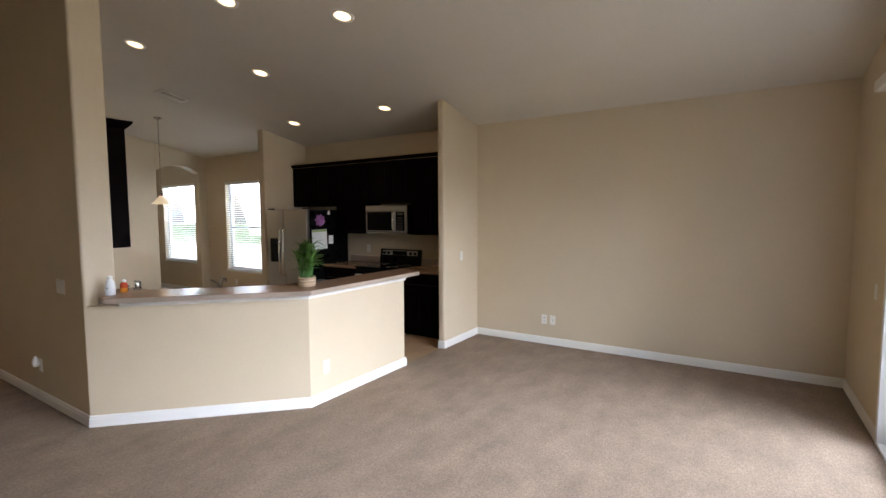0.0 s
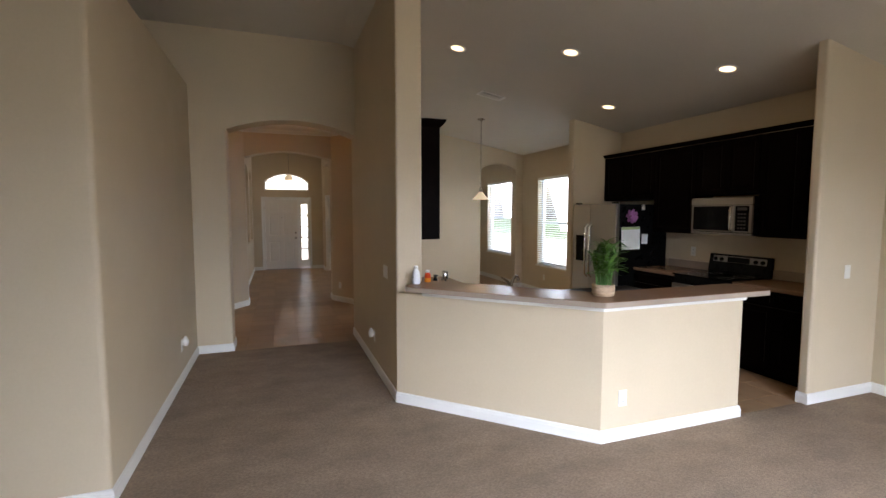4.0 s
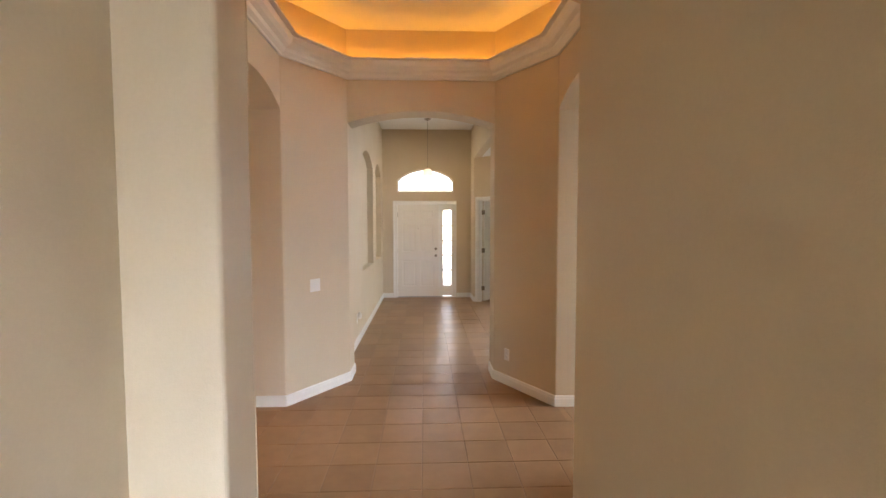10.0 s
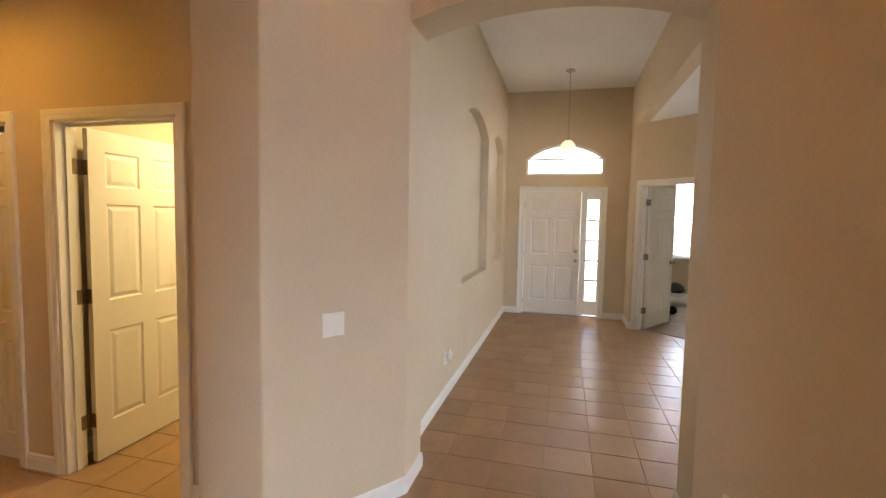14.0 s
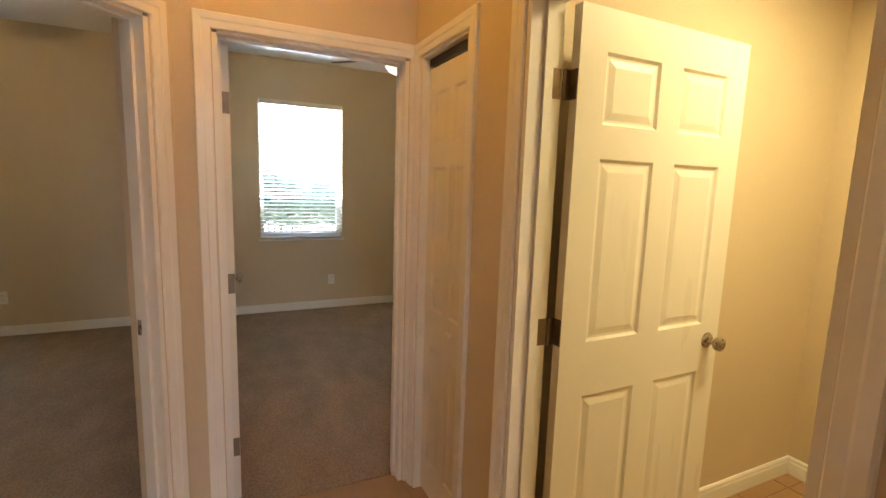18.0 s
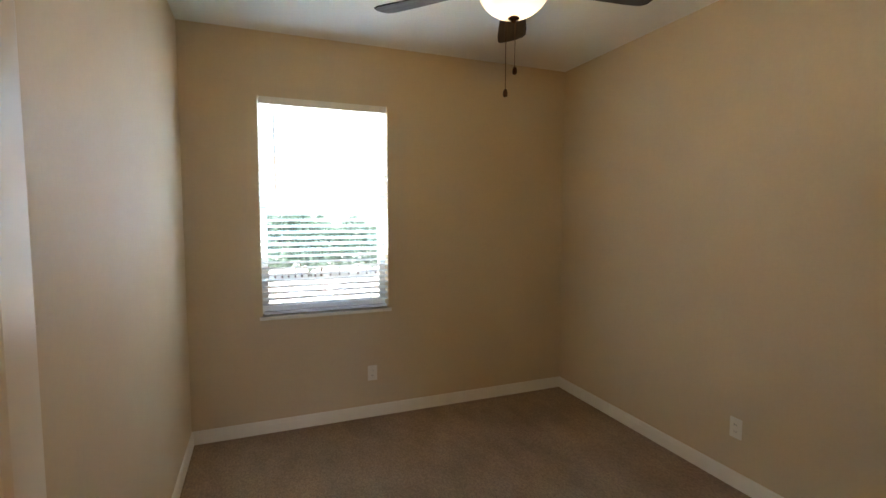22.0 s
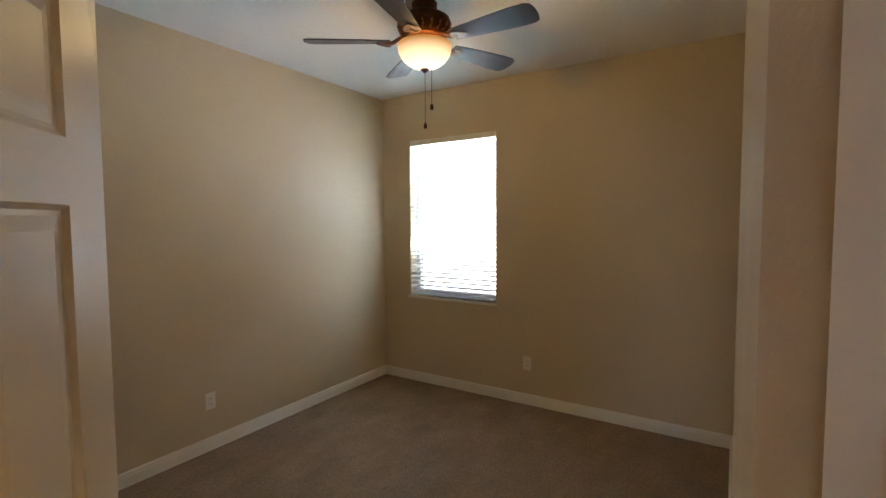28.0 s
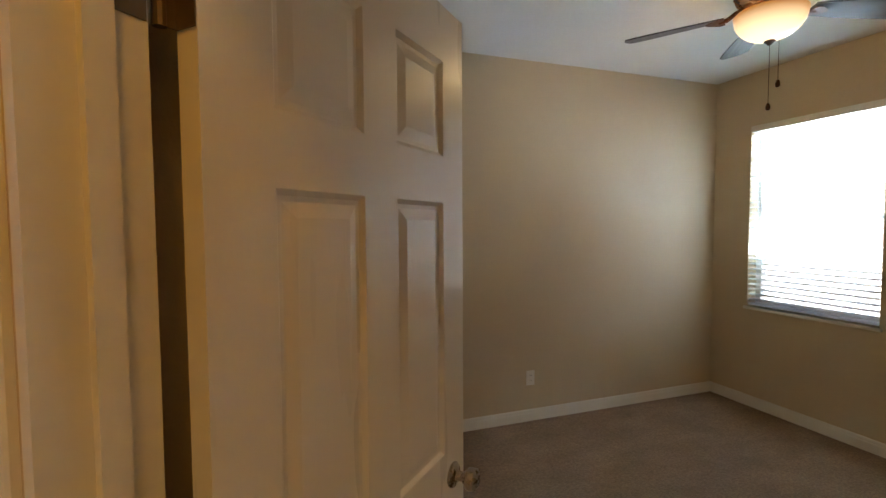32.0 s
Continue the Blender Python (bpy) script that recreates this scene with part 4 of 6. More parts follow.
# sliding glass door of the great room
slider = thing("door_7", "white-framed sliding glass door in the great room", "door", Matrix.Translation((EAST_X, SLIDE_B, 0)) @ Matrix.Rotation(radians(-90), 4, "Z"), "", "structure")
SWID = SLIDE_B - SLIDE_A
bm = bmesh.new()
for x0, x1, z0, z1 in ((0, 0.05, 0, SLIDE_TOP), (SWID - 0.05, SWID, 0, SLIDE_TOP), (0.05, SWID - 0.05, SLIDE_TOP - 0.05, SLIDE_TOP), (0.05, SWID - 0.05, 0, 0.03)):
    add_box(bm, x0, -0.02, z0, x1, 0.12, z1)
part("door_frame", bm, FRAME_WHITE, slider)
for k in range(3):
    a, b, y = 0.05 + k * (SWID - 0.1) / 3, 0.05 + (k + 1) * (SWID - 0.1) / 3, 0.03 + 0.03 * (k % 2)
    bm = bmesh.new()
    for x0, x1, z0, z1 in ((a, a + 0.06, 0.03, SLIDE_TOP - 0.05), (b - 0.06, b, 0.03, SLIDE_TOP - 0.05), (a + 0.06, b - 0.06, 0.03, 0.12), (a + 0.06, b - 0.06, SLIDE_TOP - 0.12, SLIDE_TOP - 0.05)):
        add_box(bm, x0, y, z0, x1, y + 0.03, z1)
    part("sash", bm, FRAME_WHITE, slider)
    pane = part("pane", box(a + 0.06, y + 0.012, 0.12, b - 0.06, y + 0.018, SLIDE_TOP - 0.12), GLASS, slider)
    pane.visible_shadow = False
rail = thing("blind_headrail", "white vertical-blind headrail above the sliding glass door", "blind", Matrix.Translation((EAST_X - 0.10, SLIDE_A - 0.1, 2.50)))
part("headrail", box(0, 0, 0, 0.09, SWID + 0.3, 0.075, 0.006), PLASTIC, rail)

# ---- lamps and fixtures ----
WARM = (1.0, 0.70, 0.40)
slope = math.atan2(HIGH - 2.85, FAR_Y - 1.75)


def ceiling_pose(x, y):
    return Matrix.Translation((x, y, vault(y))) @ Matrix.Rotation(-slope, 4, "X")


def can_light(x, y):
    d = thing("recessed_light", "round recessed ceiling light, lit, with a white trim ring", "ceiling light", ceiling_pose(x, y), "kitchen recessed lights")
    part("trim_ring", lathe([(0.070, 0.0), (0.072, -0.006), (0.095, -0.007), (0.100, -0.004), (0.100, 0.002), (0.070, 0.004)], 28), PLASTIC, d, "", True)
    part("lens", lathe([(0.0, -0.003), (0.05, -0.0035), (0.070, -0.002)], 28), BULB, d, "warm glowing lens")
    return d


for x, y in ((-4.64, 2.94), (-3.884, 3.887), (-3.15, 5.17), (-4.875, 5.17), (-2.967, 2.894), (-2.18, 3.454)):
    can_light(x, y)
    lamp("recessed_lamp", "AREA", ceiling_pose(x, y) @ Matrix.Translation((0, 0, -0.02)), 0.5, WARM, disk=0.12)


def vent(m, w, h, label):
    d = thing("ceiling_vent", label, "air vent", m)
    bm = bmesh.new()
    for x0, y0, x1, y1 in ((-w / 2, -h / 2, w / 2, -h / 2 + 0.03), (-w / 2, h / 2 - 0.03, w / 2, h / 2), (-w / 2, -h / 2 + 0.03, -w / 2 + 0.03, h / 2 - 0.03), (w / 2 - 0.03, -h / 2 + 0.03, w / 2, h / 2 - 0.03)):
        add_box(bm, x0, y0, -0.012, x1, y1, 0.0, 0.002)
    part("frame", bm, PLASTIC, d)
    part("backing", box(-w / 2 + 0.03, -h / 2 + 0.03, -0.001, w / 2 - 0.03, h / 2 - 0.03, 0.001), SLOT, d)
    n = int((h - 0.06) / 0.022)
    me = None
    for k in range(n):
        m2 = Matrix.Translation((0, -h / 2 + 0.041 + k * 0.022, -0.007)) @ Matrix.Rotation(radians(35 if k < n / 2 else -35), 4, "X")
        if me is None:
            s = part("slat", box(-w / 2 + 0.03, -0.009, -0.001, w / 2 - 0.03, 0.009, 0.001), PLASTIC, d)
            s.matrix_basis, me = m2, s.data
        else:
            share("slat", me, d, m2)
    return d


vent(ceiling_pose(-5.745, 3.877) @ Matrix.Rotation(radians(90), 4, "Z"), 0.36, 0.22, "white louvred supply vent on the sloping ceiling")

# pendant lamp of the nook
PX, PY = -6.95, 4.27
pend = thing("pendant_lamp", "pendant lamp with an alabaster bell shade on a chain, lit", "pendant lamp", Matrix.Translation((PX, PY, 0)))
top = vault(PY)
part("canopy", lathe([(0, top), (0.065, top), (0.062, top - 0.012), (0.03, top - 0.028), (0.008, top - 0.035), (0, top - 0.035)], 24), NICKEL, pend, "", True)
part("stem", tube([(0, 0, top - 0.03), (0, 0, 2.02)], 0.006), NICKEL, pend)
part("socket_cup", lathe([(0, 2.06), (0.016, 2.06), (0.022, 2.03), (0.03, 1.99), (0.032, 1.965), (0, 1.965)], 20), NICKEL, pend, "", True)
part("shade", lathe([(0.030, 1.975), (0.045, 1.955), (0.085, 1.905), (0.125, 1.865), (0.150, 1.850), (0.146, 1.848), (0.120, 1.860), (0.08, 1.898), (0.04, 1.950), (0.028, 1.970)], 32), PENDANT_GLOW, pend, "glowing alabaster glass shade", True)
lamp("pendant_bulb", "POINT", Matrix.Translation((PX, PY, 1.86)), 0.8, WARM, radius=0.04)

# foyer pendant: a small glass lantern on a long chain
FX, FY = -12.70, 1.32
fp = thing("foyer_pendant", "small glass pendant on a long chain before the transom", "pendant lamp", Matrix.Translation((FX, FY, 0)))
part("canopy", lathe([(0, 3.565), (0.065, 3.565), (0.062, 3.55), (0.02, 3.53), (0, 3.53)], 24), NICKEL, fp, "", True)
part("chain", tube([(0, 0, 3.54), (0, 0, 2.62)], 0.005, 6), NICKEL, fp)
part("shade", lathe([(0.0, 2.63), (0.05, 2.62), (0.09, 2.58), (0.11, 2.52), (0.10, 2.48), (0.0, 2.45)], 24), PENDANT_GLOW, fp, "frosted glass bowl", True)
lamp("foyer_bulb", "POINT", Matrix.Translation((FX, FY, 2.42)), 1.1, WARM, radius=0.05)


def ceiling_fan(x, y, ceil, drop, turn, watts, group="bedroom ceiling fans"):
    """Five blades, a bronze motor, an amber glass bowl, and two pull chains. drop: from the ceiling to the bowl's finial."""
    d = thing("ceiling_fan", "bronze ceiling fan with dark wooden blades and lit amber bowl", "ceiling fan", Matrix.Translation((x, y, ceil - drop)), group)
    h = drop
    part("canopy", lathe([(0, h), (0.072, h), (0.070, h - 0.02), (0.05, h - 0.05), (0.02, h - 0.065), (0, h - 0.065)], 28), BRONZE, d, "", True)
    part("downrod", tube([(0, 0, h - 0.06), (0, 0, 0.33)], 0.013), BRONZE, d)
    part("motor_housing", lathe([(0, 0.345), (0.035, 0.345), (0.05, 0.325), (0.11, 0.315), (0.14, 0.295), (0.152, 0.265), (0.145, 0.235), (0.115, 0.212), (0.108, 0.20), (0.085, 0.185), (0.0, 0.185)], 36), BRONZE, d, "", True)
    rib = part("vent_rib", tube([(0.116, 0, 0.209), (0.140, 0, 0.229), (0.150, 0, 0.250)], 0.0055, 6), COPPER_EDGE, d, "copper-coloured rib", True)
    for k in range(1, 18):
        share("vent_rib", rib.data, d, Matrix.Rotation(2 * math.pi * k / 18, 4, "Z"))["label"] = "copper-coloured rib"
    part("light_fitter", lathe([(0, 0.19), (0.075, 0.19), (0.08, 0.175), (0.085, 0.165), (0.085, 0.155), (0.07, 0.15), (0, 0.15)], 32), BRONZE, d, "", True)
    bowl = [(0.0, 0.022)] + [(0.152 * math.sin(a), 0.145 - 0.123 * math.cos(a)) for a in [radians(v) for v in range(8, 91, 8)]] + [(0.155, 0.150), (0.148, 0.158), (0.11, 0.160)]
    glass = part("glass_bowl", lathe(bowl, 36), FAN_GLOW, d, "lit amber glass bowl", True)
    glass.visible_shadow = False
    part("finial", lathe([(0, 0.026), (0.022, 0.024), (0.026, 0.018), (0.012, 0.010), (0.010, 0.004), (0, 0.0)], 18), BRONZE, d, "", True)
    for k in range(5):
        turn_k = Matrix.Rotation(radians(turn + 72 * k), 4, "Z")
        pts = [(0.19, -0.046), (0.28, -0.056), (0.42, -0.069), (0.55, -0.078), (0.63, -0.078), (0.658, -0.064), (0.668, -0.030), (0.670, 0.0)]
        out = pts + [(a, -b) for a, b in pts[::-1][1:]]
        b = part("blade", prism(out, -0.003, 0.003), BLADE, d, "dark wooden blade")
        b.matrix_basis = turn_k @ Matrix.Translation((0, 0, 0.172)) @ Matrix.Rotation(radians(-12), 4, "X")
        bm = add_tube(bmesh.new(), [(0.10, 0, 0.205), (0.14, 0.012, 0.185), (0.18, 0, 0.165), (0.215, 0, 0.163)], [0.013, 0.011, 0.012, 0.010], 8)
        add_prism(bm, [(0.19, -0.045), (0.215, -0.05), (0.26, -0.02), (0.275, 0.0), (0.26, 0.02), (0.215, 0.05), (0.19, 0.045)], 0.160, 0.1645)
        arm = part("blade_arm", bm, BRONZE, b, "cast bronze blade arm", True)
        arm.matrix_basis = b.matrix_basis.inverted() @ turn_k
    for dx, low in ((-0.025, -0.20), (0.02, -0.30)):
        part("pull_chain", tube([(dx, -0.03, 0.14), (dx, -0.03, low + 0.03)], 0.0016, 5), BRONZE, d)
        part("pull_fob", lathe([(0, 0.035), (0.006, 0.032), (0.010, 0.02), (0.010, 0.006), (0.006, 0.0), (0, 0)], 12, (dx, -0.03, low)), BRONZE, d, "", True)
    lamp("fan_lamp", "POINT", Matrix.Translation((x, y, ceil - drop + 0.10)), watts, (1.0, 0.67, 0.29), radius=0.03)
    return d


ceiling_fan(-8.625, -4.09, BED_CEIL, 0.42, 25, 1.9)
ceiling_fan(-5.38, -4.215, BED_CEIL, 0.38, 34, 1.9)
lamp("hall_lamp", "AREA", Matrix.Translation((-7.35, -1.75, HALL_CEIL - 0.03)), 1.4, (1.0, 0.47, 0.06), disk=0.30)
lamp("bath_lamp", "AREA", Matrix.Translation((-9.1, -0.85, 2.47)), 5.2, (1.0, 0.80, 0.40), size=0.7, size_y=0.2)
sd = thing("smoke_detector", "white round smoke detector on the hall ceiling", "smoke detector", Matrix.Translation((-7.78, -0.68, HALL_CEIL)))
part("body", lathe([(0, 0), (0.062, 0), (0.064, -0.018), (0.05, -0.034), (0, -0.036)], 28), PLASTIC, sd, "", True)

# ---- wall plates ----
def plate(kind, m, w=0.072, h=0.117, label="", gangs=1):
    """A wall plate in the plane of x and z, its face towards -y."""
    cat = {"outlet": "outlet", "switch": "light switch", "blank": "wall plate", "cable": "outlet"}[kind]
    d = thing({"outlet": "wall_outlet", "switch": "light_switch", "blank": "blank_plate", "cable": "cable_plate"}[kind], label, cat, m, "wall plates")
    part("cover_plate", box(-w / 2, -0.006, -h / 2, w / 2, 0, h / 2, 0.003), PLASTIC, d)
    for g in range(gangs):
        cx = (g - (gangs - 1) / 2) * 0.046
        if kind == "outlet":
            for z in (-0.020, 0.020):
                so = part("socket", box(cx - 0.016, -0.008, z - 0.014, cx + 0.016, -0.005, z + 0.014, 0.002), PLASTIC, d)
                for s in (-0.006, 0.006):
                    part("slot", box(cx + s - 0.0012, -0.0085, z - 0.004, cx + s + 0.0012, -0.0078, z + 0.006), SLOT, so)
        elif kind == "switch":
            part("rocker", box(cx - 0.016, -0.010, -0.033, cx + 0.016, -0.005, 0.033, 0.003), PLASTIC, d)
        elif kind == "cable":
            part("socket", tube([(cx, -0.004, 0), (cx, -0.016, 0)], 0.005), NICKEL, d)
    return d


def on_wall(x, y, z, face):
    """A pose on a wall whose face looks towards face degrees (0: +x, 90: +y)."""
    return Matrix.Translation((x, y, z)) @ Matrix.Rotation(radians(face + 90), 4, "Z")


W_OUT = "white duplex outlet on the beige wall"
plate("outlet", on_wall(-1.32, FAR_Y, 0.32, 270), label=W_OUT)
plate("cable", on_wall(-1.21, FAR_Y, 0.32, 270), label="white cable plate beside an outlet")
plate("outlet", on_wall(-2.314, 3.30, 0.31, 0), label="white duplex outlet on the bar wall")
plate("switch", on_wall(-2.285, 5.62, 1.12, 0), label="white rocker switch on the kitchen stub wall")
plate("switch", on_wall(EAST_X, 5.10, 1.05, 180), label="white switch beside the sliding door")
plate("switch", on_wall(-3.91, HALL_N, 1.08, 270), w=0.165, gangs=3, label="white three-gang switch plate in the hall")
plate("outlet", on_wall(-4.68, HALL_S, 0.35, 90), label="white outlet in the hall with a plug-in freshener")
plate("outlet", on_wall(-4.47, HALL_N, 0.335, 270), label="white outlet in the hall with a plug-in freshener")
diag_sw = math.degrees(math.atan2(0.64, 0.455))
plate("blank", on_wall(-8.10, 0.2445, 1.025, diag_sw), w=0.117, label="blank white double wall plate on the slanting wall")
plate("outlet", on_wall(-8.28, 2.065, 0.30, -math.degrees(math.atan2(0.74, 0.43))), label="white outlet on the slanting wall")
plate("outlet", on_wall(-9.85, FOYER_S, 0.35, 90), label="white outlet in the foyer with a plug-in freshener")
plate("outlet", on_wall(NOOK_X, 3.70, 0.31, 0), label="white outlet low on the nook wall")
plate("outlet", on_wall(-7.75, NOOK_Y, 0.33, 270), label="white outlet under the nook window")
plate("outlet", on_wall(-8.377, BED_S, 0.347, 90), label="white outlet on the bedroom window wall")
plate("outlet", on_wall(B1_W, -4.074, 0.348, 0), label="white outlet on the bedroom side wall")
plate("outlet", on_wall(-5.413, BED_S2, 0.36, 90), label="white outlet on the bedroom window wall")
plate("outlet", on_wall(B2_E, -3.79, 0.346, 180), label="white outlet on the bedroom side wall")
plate("switch", on_wall(HALL_W, -0.475, 1.047, 0), label="white rocker switch below the thermostat")

th = thing("thermostat", "white programmable thermostat with a small grey display", "thermostat", on_wall(HALL_W, -0.430, 1.441, 0))
part("housing", box(-0.062, -0.028, -0.049, 0.062, 0, 0.049, 0.006), PLASTIC, th)
part("display", box(-0.052, -0.0295, 0.002, 0.004, -0.027, 0.034, 0.001), SLOT, th, "dark grey display")
for a, b in ((0.02, 0.022), (0.02, 0.002), (0.045, 0.022), (0.045, 0.002)):
    part("button", box(a, -0.031, b, a + 0.016, -0.027, b + 0.010, 0.002), PLASTIC, th)
part("flap", box(-0.062, -0.030, -0.044, 0.015, -0.027, -0.016, 0.002), PLASTIC, th)


def freshener(m):
    d = thing("air_freshener", "white plug-in air freshener in a wall outlet", "air freshener", m, "plug-in fresheners")
    part("body", lathe([(0, -0.035), (0.018, -0.035), (0.026, -0.015), (0.028, 0.01), (0.020, 0.035), (0.010, 0.055), (0, 0.058)], 20, (0, -0.038, 0.02)), PLASTIC, d, "", True)
    part("plug", box(-0.014, -0.032, -0.008, 0.014, -0.0085, 0.026, 0.003), PLASTIC, d)
    return d


freshener(on_wall(-4.68, HALL_S, 0.36, 90))
freshener(on_wall(-4.47, HALL_N, 0.345, 270))
freshener(on_wall(-9.85, FOYER_S, 0.36, 90))

# ---- kitchen ----
def cabinet(name, label, m, w, z0, z1, deep, doors, drawers=0, group="kitchen cabinets", crown=False):
    """A cabinet unit. x along its front, front face at y 0 looking towards -y, back at y deep."""
    d = thing(name, label, "cabinet", m, group)
    part("carcass", box(0.001, 0.020, z0, w - 0.001, deep, z1), ESPRESSO, d)
    if z0 < 0.2:
        part("toe_kick", box(0.002, 0.085, 0.0, w - 0.002, deep - 0.02, z0 - 0.001), ESPRESSO, d)
    top = z1 - 0.005
    gap = 0.003
    if drawers:
        h = 0.15
        for k in range(doors):
            a, b = k * w / doors + gap, (k + 1) * w / doors - gap
            part("drawer_front", panelled(b - a, h - 0.006, 0.019, [(0.03, b - a - 0.03)], [(0.03, h - 0.036)], a), ESPRESSO, d).matrix_basis = Matrix.Translation((0, 0.010, z1 - h))
        top = z1 - h - 0.005
    for k in range(doors):
        a, b = k * w / doors + gap, (k + 1) * w / doors - gap
        h = top - z0 - 0.004
        leaf = part("cabinet_door", panelled(b - a, h, 0.019, [(0.055, b - a - 0.055)], [(0.055, h - 0.055)], a), ESPRESSO, d)
        leaf.matrix_basis = Matrix.Translation((0, 0.010, z0 + 0.002))
    if crown:
        part("crown", sweep([(0, deep), (0, 0), (w, 0), (w, deep)], [(0, z1 - 0.02), (-0.012, z1 - 0.01), (-0.045, z1 + 0.03), (-0.05, z1 + 0.05), (0, z1 + 0.05)]), ESPRESSO, d)
    return d


UP = "espresso-stained wooden wall cabinet with raised-panel doors"
LOW = "espresso-stained wooden base cabinet under a laminate counter"
uy, by = 5.76, 5.47
for x0, w, z0, n in ((-5.65, 1.00, 1.80, 2), (-4.645, 0.655, 1.37, 1), (-3.985, 0.775, 1.83, 2), (-3.205, 0.825, 1.37, 2)):
    cabinet("wall_cabinet", UP, Matrix.Translation((x0, uy, 0)), w, z0, 2.44, FAR_Y - uy, n)
trimk = thing("cabinet_crown", "dark crown moulding along the top of the wall cabinets", "moulding", Matrix.Translation((0, 0, 0)))
part("moulding", sweep([(-5.65, uy), (-2.376, uy)], [(0, 2.44), (-0.005, 2.44), (-0.035, 2.475), (-0.04, 2.49), (0, 2.49)]), ESPRESSO, trimk)
for x0, w in ((-4.62, 0.645), (-3.205, 0.825)):
    cabinet("base_cabinet", LOW, Matrix.Translation((x0, by, 0)), w, 0.10, 0.872, FAR_Y - by, 1 if w < 0.66 else 2, 1)
for x0, x1 in ((-4.63, -3.972), (-3.208, -2.376)):
    ct = thing("countertop", "tan speckled laminate countertop with a low backsplash", "countertop", Matrix.Translation((0, 0, 0)), "kitchen counters")
    part("slab", box(x0, by - 0.025, 0.874, x1, FAR_Y - 0.002, 0.912, 0.006), LAMINATE, ct)
    part("backsplash", box(x0, FAR_Y - 0.022, 0.913, x1, FAR_Y - 0.002, 1.01, 0.004), LAM_EDGE, ct)

# range
rg = thing("range", "black and stainless electric range with a raised control panel", "stove", Matrix.Translation((-3.968, 5.43, 0)))
part("body", box(0, 0.03, 0.03, 0.758, 0.62, 0.895, 0.004), BLACK, rg)
ck = part("cooktop", box(-0.002, 0.0, 0.897, 0.760, 0.60, 0.915, 0.005), BLACK_GLASS, rg, "black glass cooktop")
od = part("oven_door", box(0.006, -0.012, 0.22, 0.752, 0.03, 0.80, 0.008), STEEL, rg)
part("oven_window", box(0.12, -0.016, 0.36, 0.64, -0.011, 0.66, 0.002), BLACK_GLASS, od)
part("handle", tube([(0.06, -0.02, 0.76), (0.06, -0.055, 0.765), (0.70, -0.055, 0.765), (0.70, -0.02, 0.76)], 0.011), STEEL, od)
part("drawer", box(0.006, -0.008, 0.04, 0.752, 0.03, 0.205, 0.006), STEEL, rg)
bg = part("backguard", prism(rounded([(0.56, 0.915), (0.64, 0.915), (0.64, 1.135, 0.02), (0.595, 1.135, 0.02)]), 0.0, 0.758, "x"), BLACK, rg)
part("control_panel", prism([(0.579, 1.045), (0.587, 1.04), (0.599, 1.112), (0.591, 1.116)], 0.05, 0.708, "x"), STEEL, bg, "stainless control strip")
for x in (0.09, 0.17, 0.59, 0.67):
    kb = part("control_knob", lathe([(0, 0), (0.023, 0), (0.021, 0.018), (0.017, 0.022), (0, 0.023)], 16), BLACK, bg, "", True)
    kb.matrix_basis = Matrix.Translation((x, 0.582, 1.076)) @ Matrix.Rotation(radians(98), 4, "X")
part("clock_display", box(0.245, 0.572, 1.046, 0.515, 0.586, 1.110, 0.006), BLACK_GLASS, bg)
for x, y, r in ((0.20, 0.17, 0.10), (0.56, 0.17, 0.08), (0.20, 0.44, 0.08), (0.56, 0.44, 0.10)):
    part("burner", lathe([(r - 0.004, 0.9155), (r, 0.9158), (r, 0.9152)], 28, (x, y, 0)), PLASTIC, ck)

mw = thing("microwave", "stainless over-the-range microwave with a black window", "microwave", Matrix.Translation((-3.96, 5.68, 1.38)))
part("body", box(0, 0.02, 0, 0.76, FAR_Y - 5.68, 0.42, 0.004), BLACK, mw)
md = part("oven_door", box(0.0, 0.0, 0.032, 0.556, 0.022, 0.328, 0.006), STEEL, mw)
part("door_window", box(0.030, -0.003, 0.048, 0.512, 0.002, 0.318, 0.002), BLACK_GLASS, md)
part("handle", tube([(0.535, 0.0, 0.045), (0.535, -0.034, 0.065), (0.535, -0.042, 0.185), (0.535, -0.034, 0.305), (0.535, 0.0, 0.325)], 0.013), CHROME, md, "bowed polished handle", True)
part("side_frame", box(0.559, 0.0, 0.032, 0.758, 0.022, 0.328, 0.005), STEEL, mw)
kp = part("keypad", box(0.566, -0.003, 0.048, 0.722, 0.002, 0.318, 0.002), BLACK_GLASS, mw, "black control panel")
part("keypad_display", box(0.590, -0.0045, 0.270, 0.700, -0.002, 0.302), SLOT, kp)
for r in range(5):
    for c in range(3):
        part("key", box(0.596 + c * 0.034, -0.0042, 0.070 + r * 0.038, 0.620 + c * 0.034, -0.002, 0.088 + r * 0.038), SLOT, kp)
part("vent_hood", prism(rounded([(0.022, 0.332), (0.0, 0.332, 0.003), (0.0, 0.400, 0.016), (0.022, 0.420, 0.003)]), 0.0, 0.758, "x"), STEEL, mw)
part("bottom_trim", box(0.0, 0.0, 0.0, 0.758, 0.022, 0.025, 0.003), STEEL, mw)

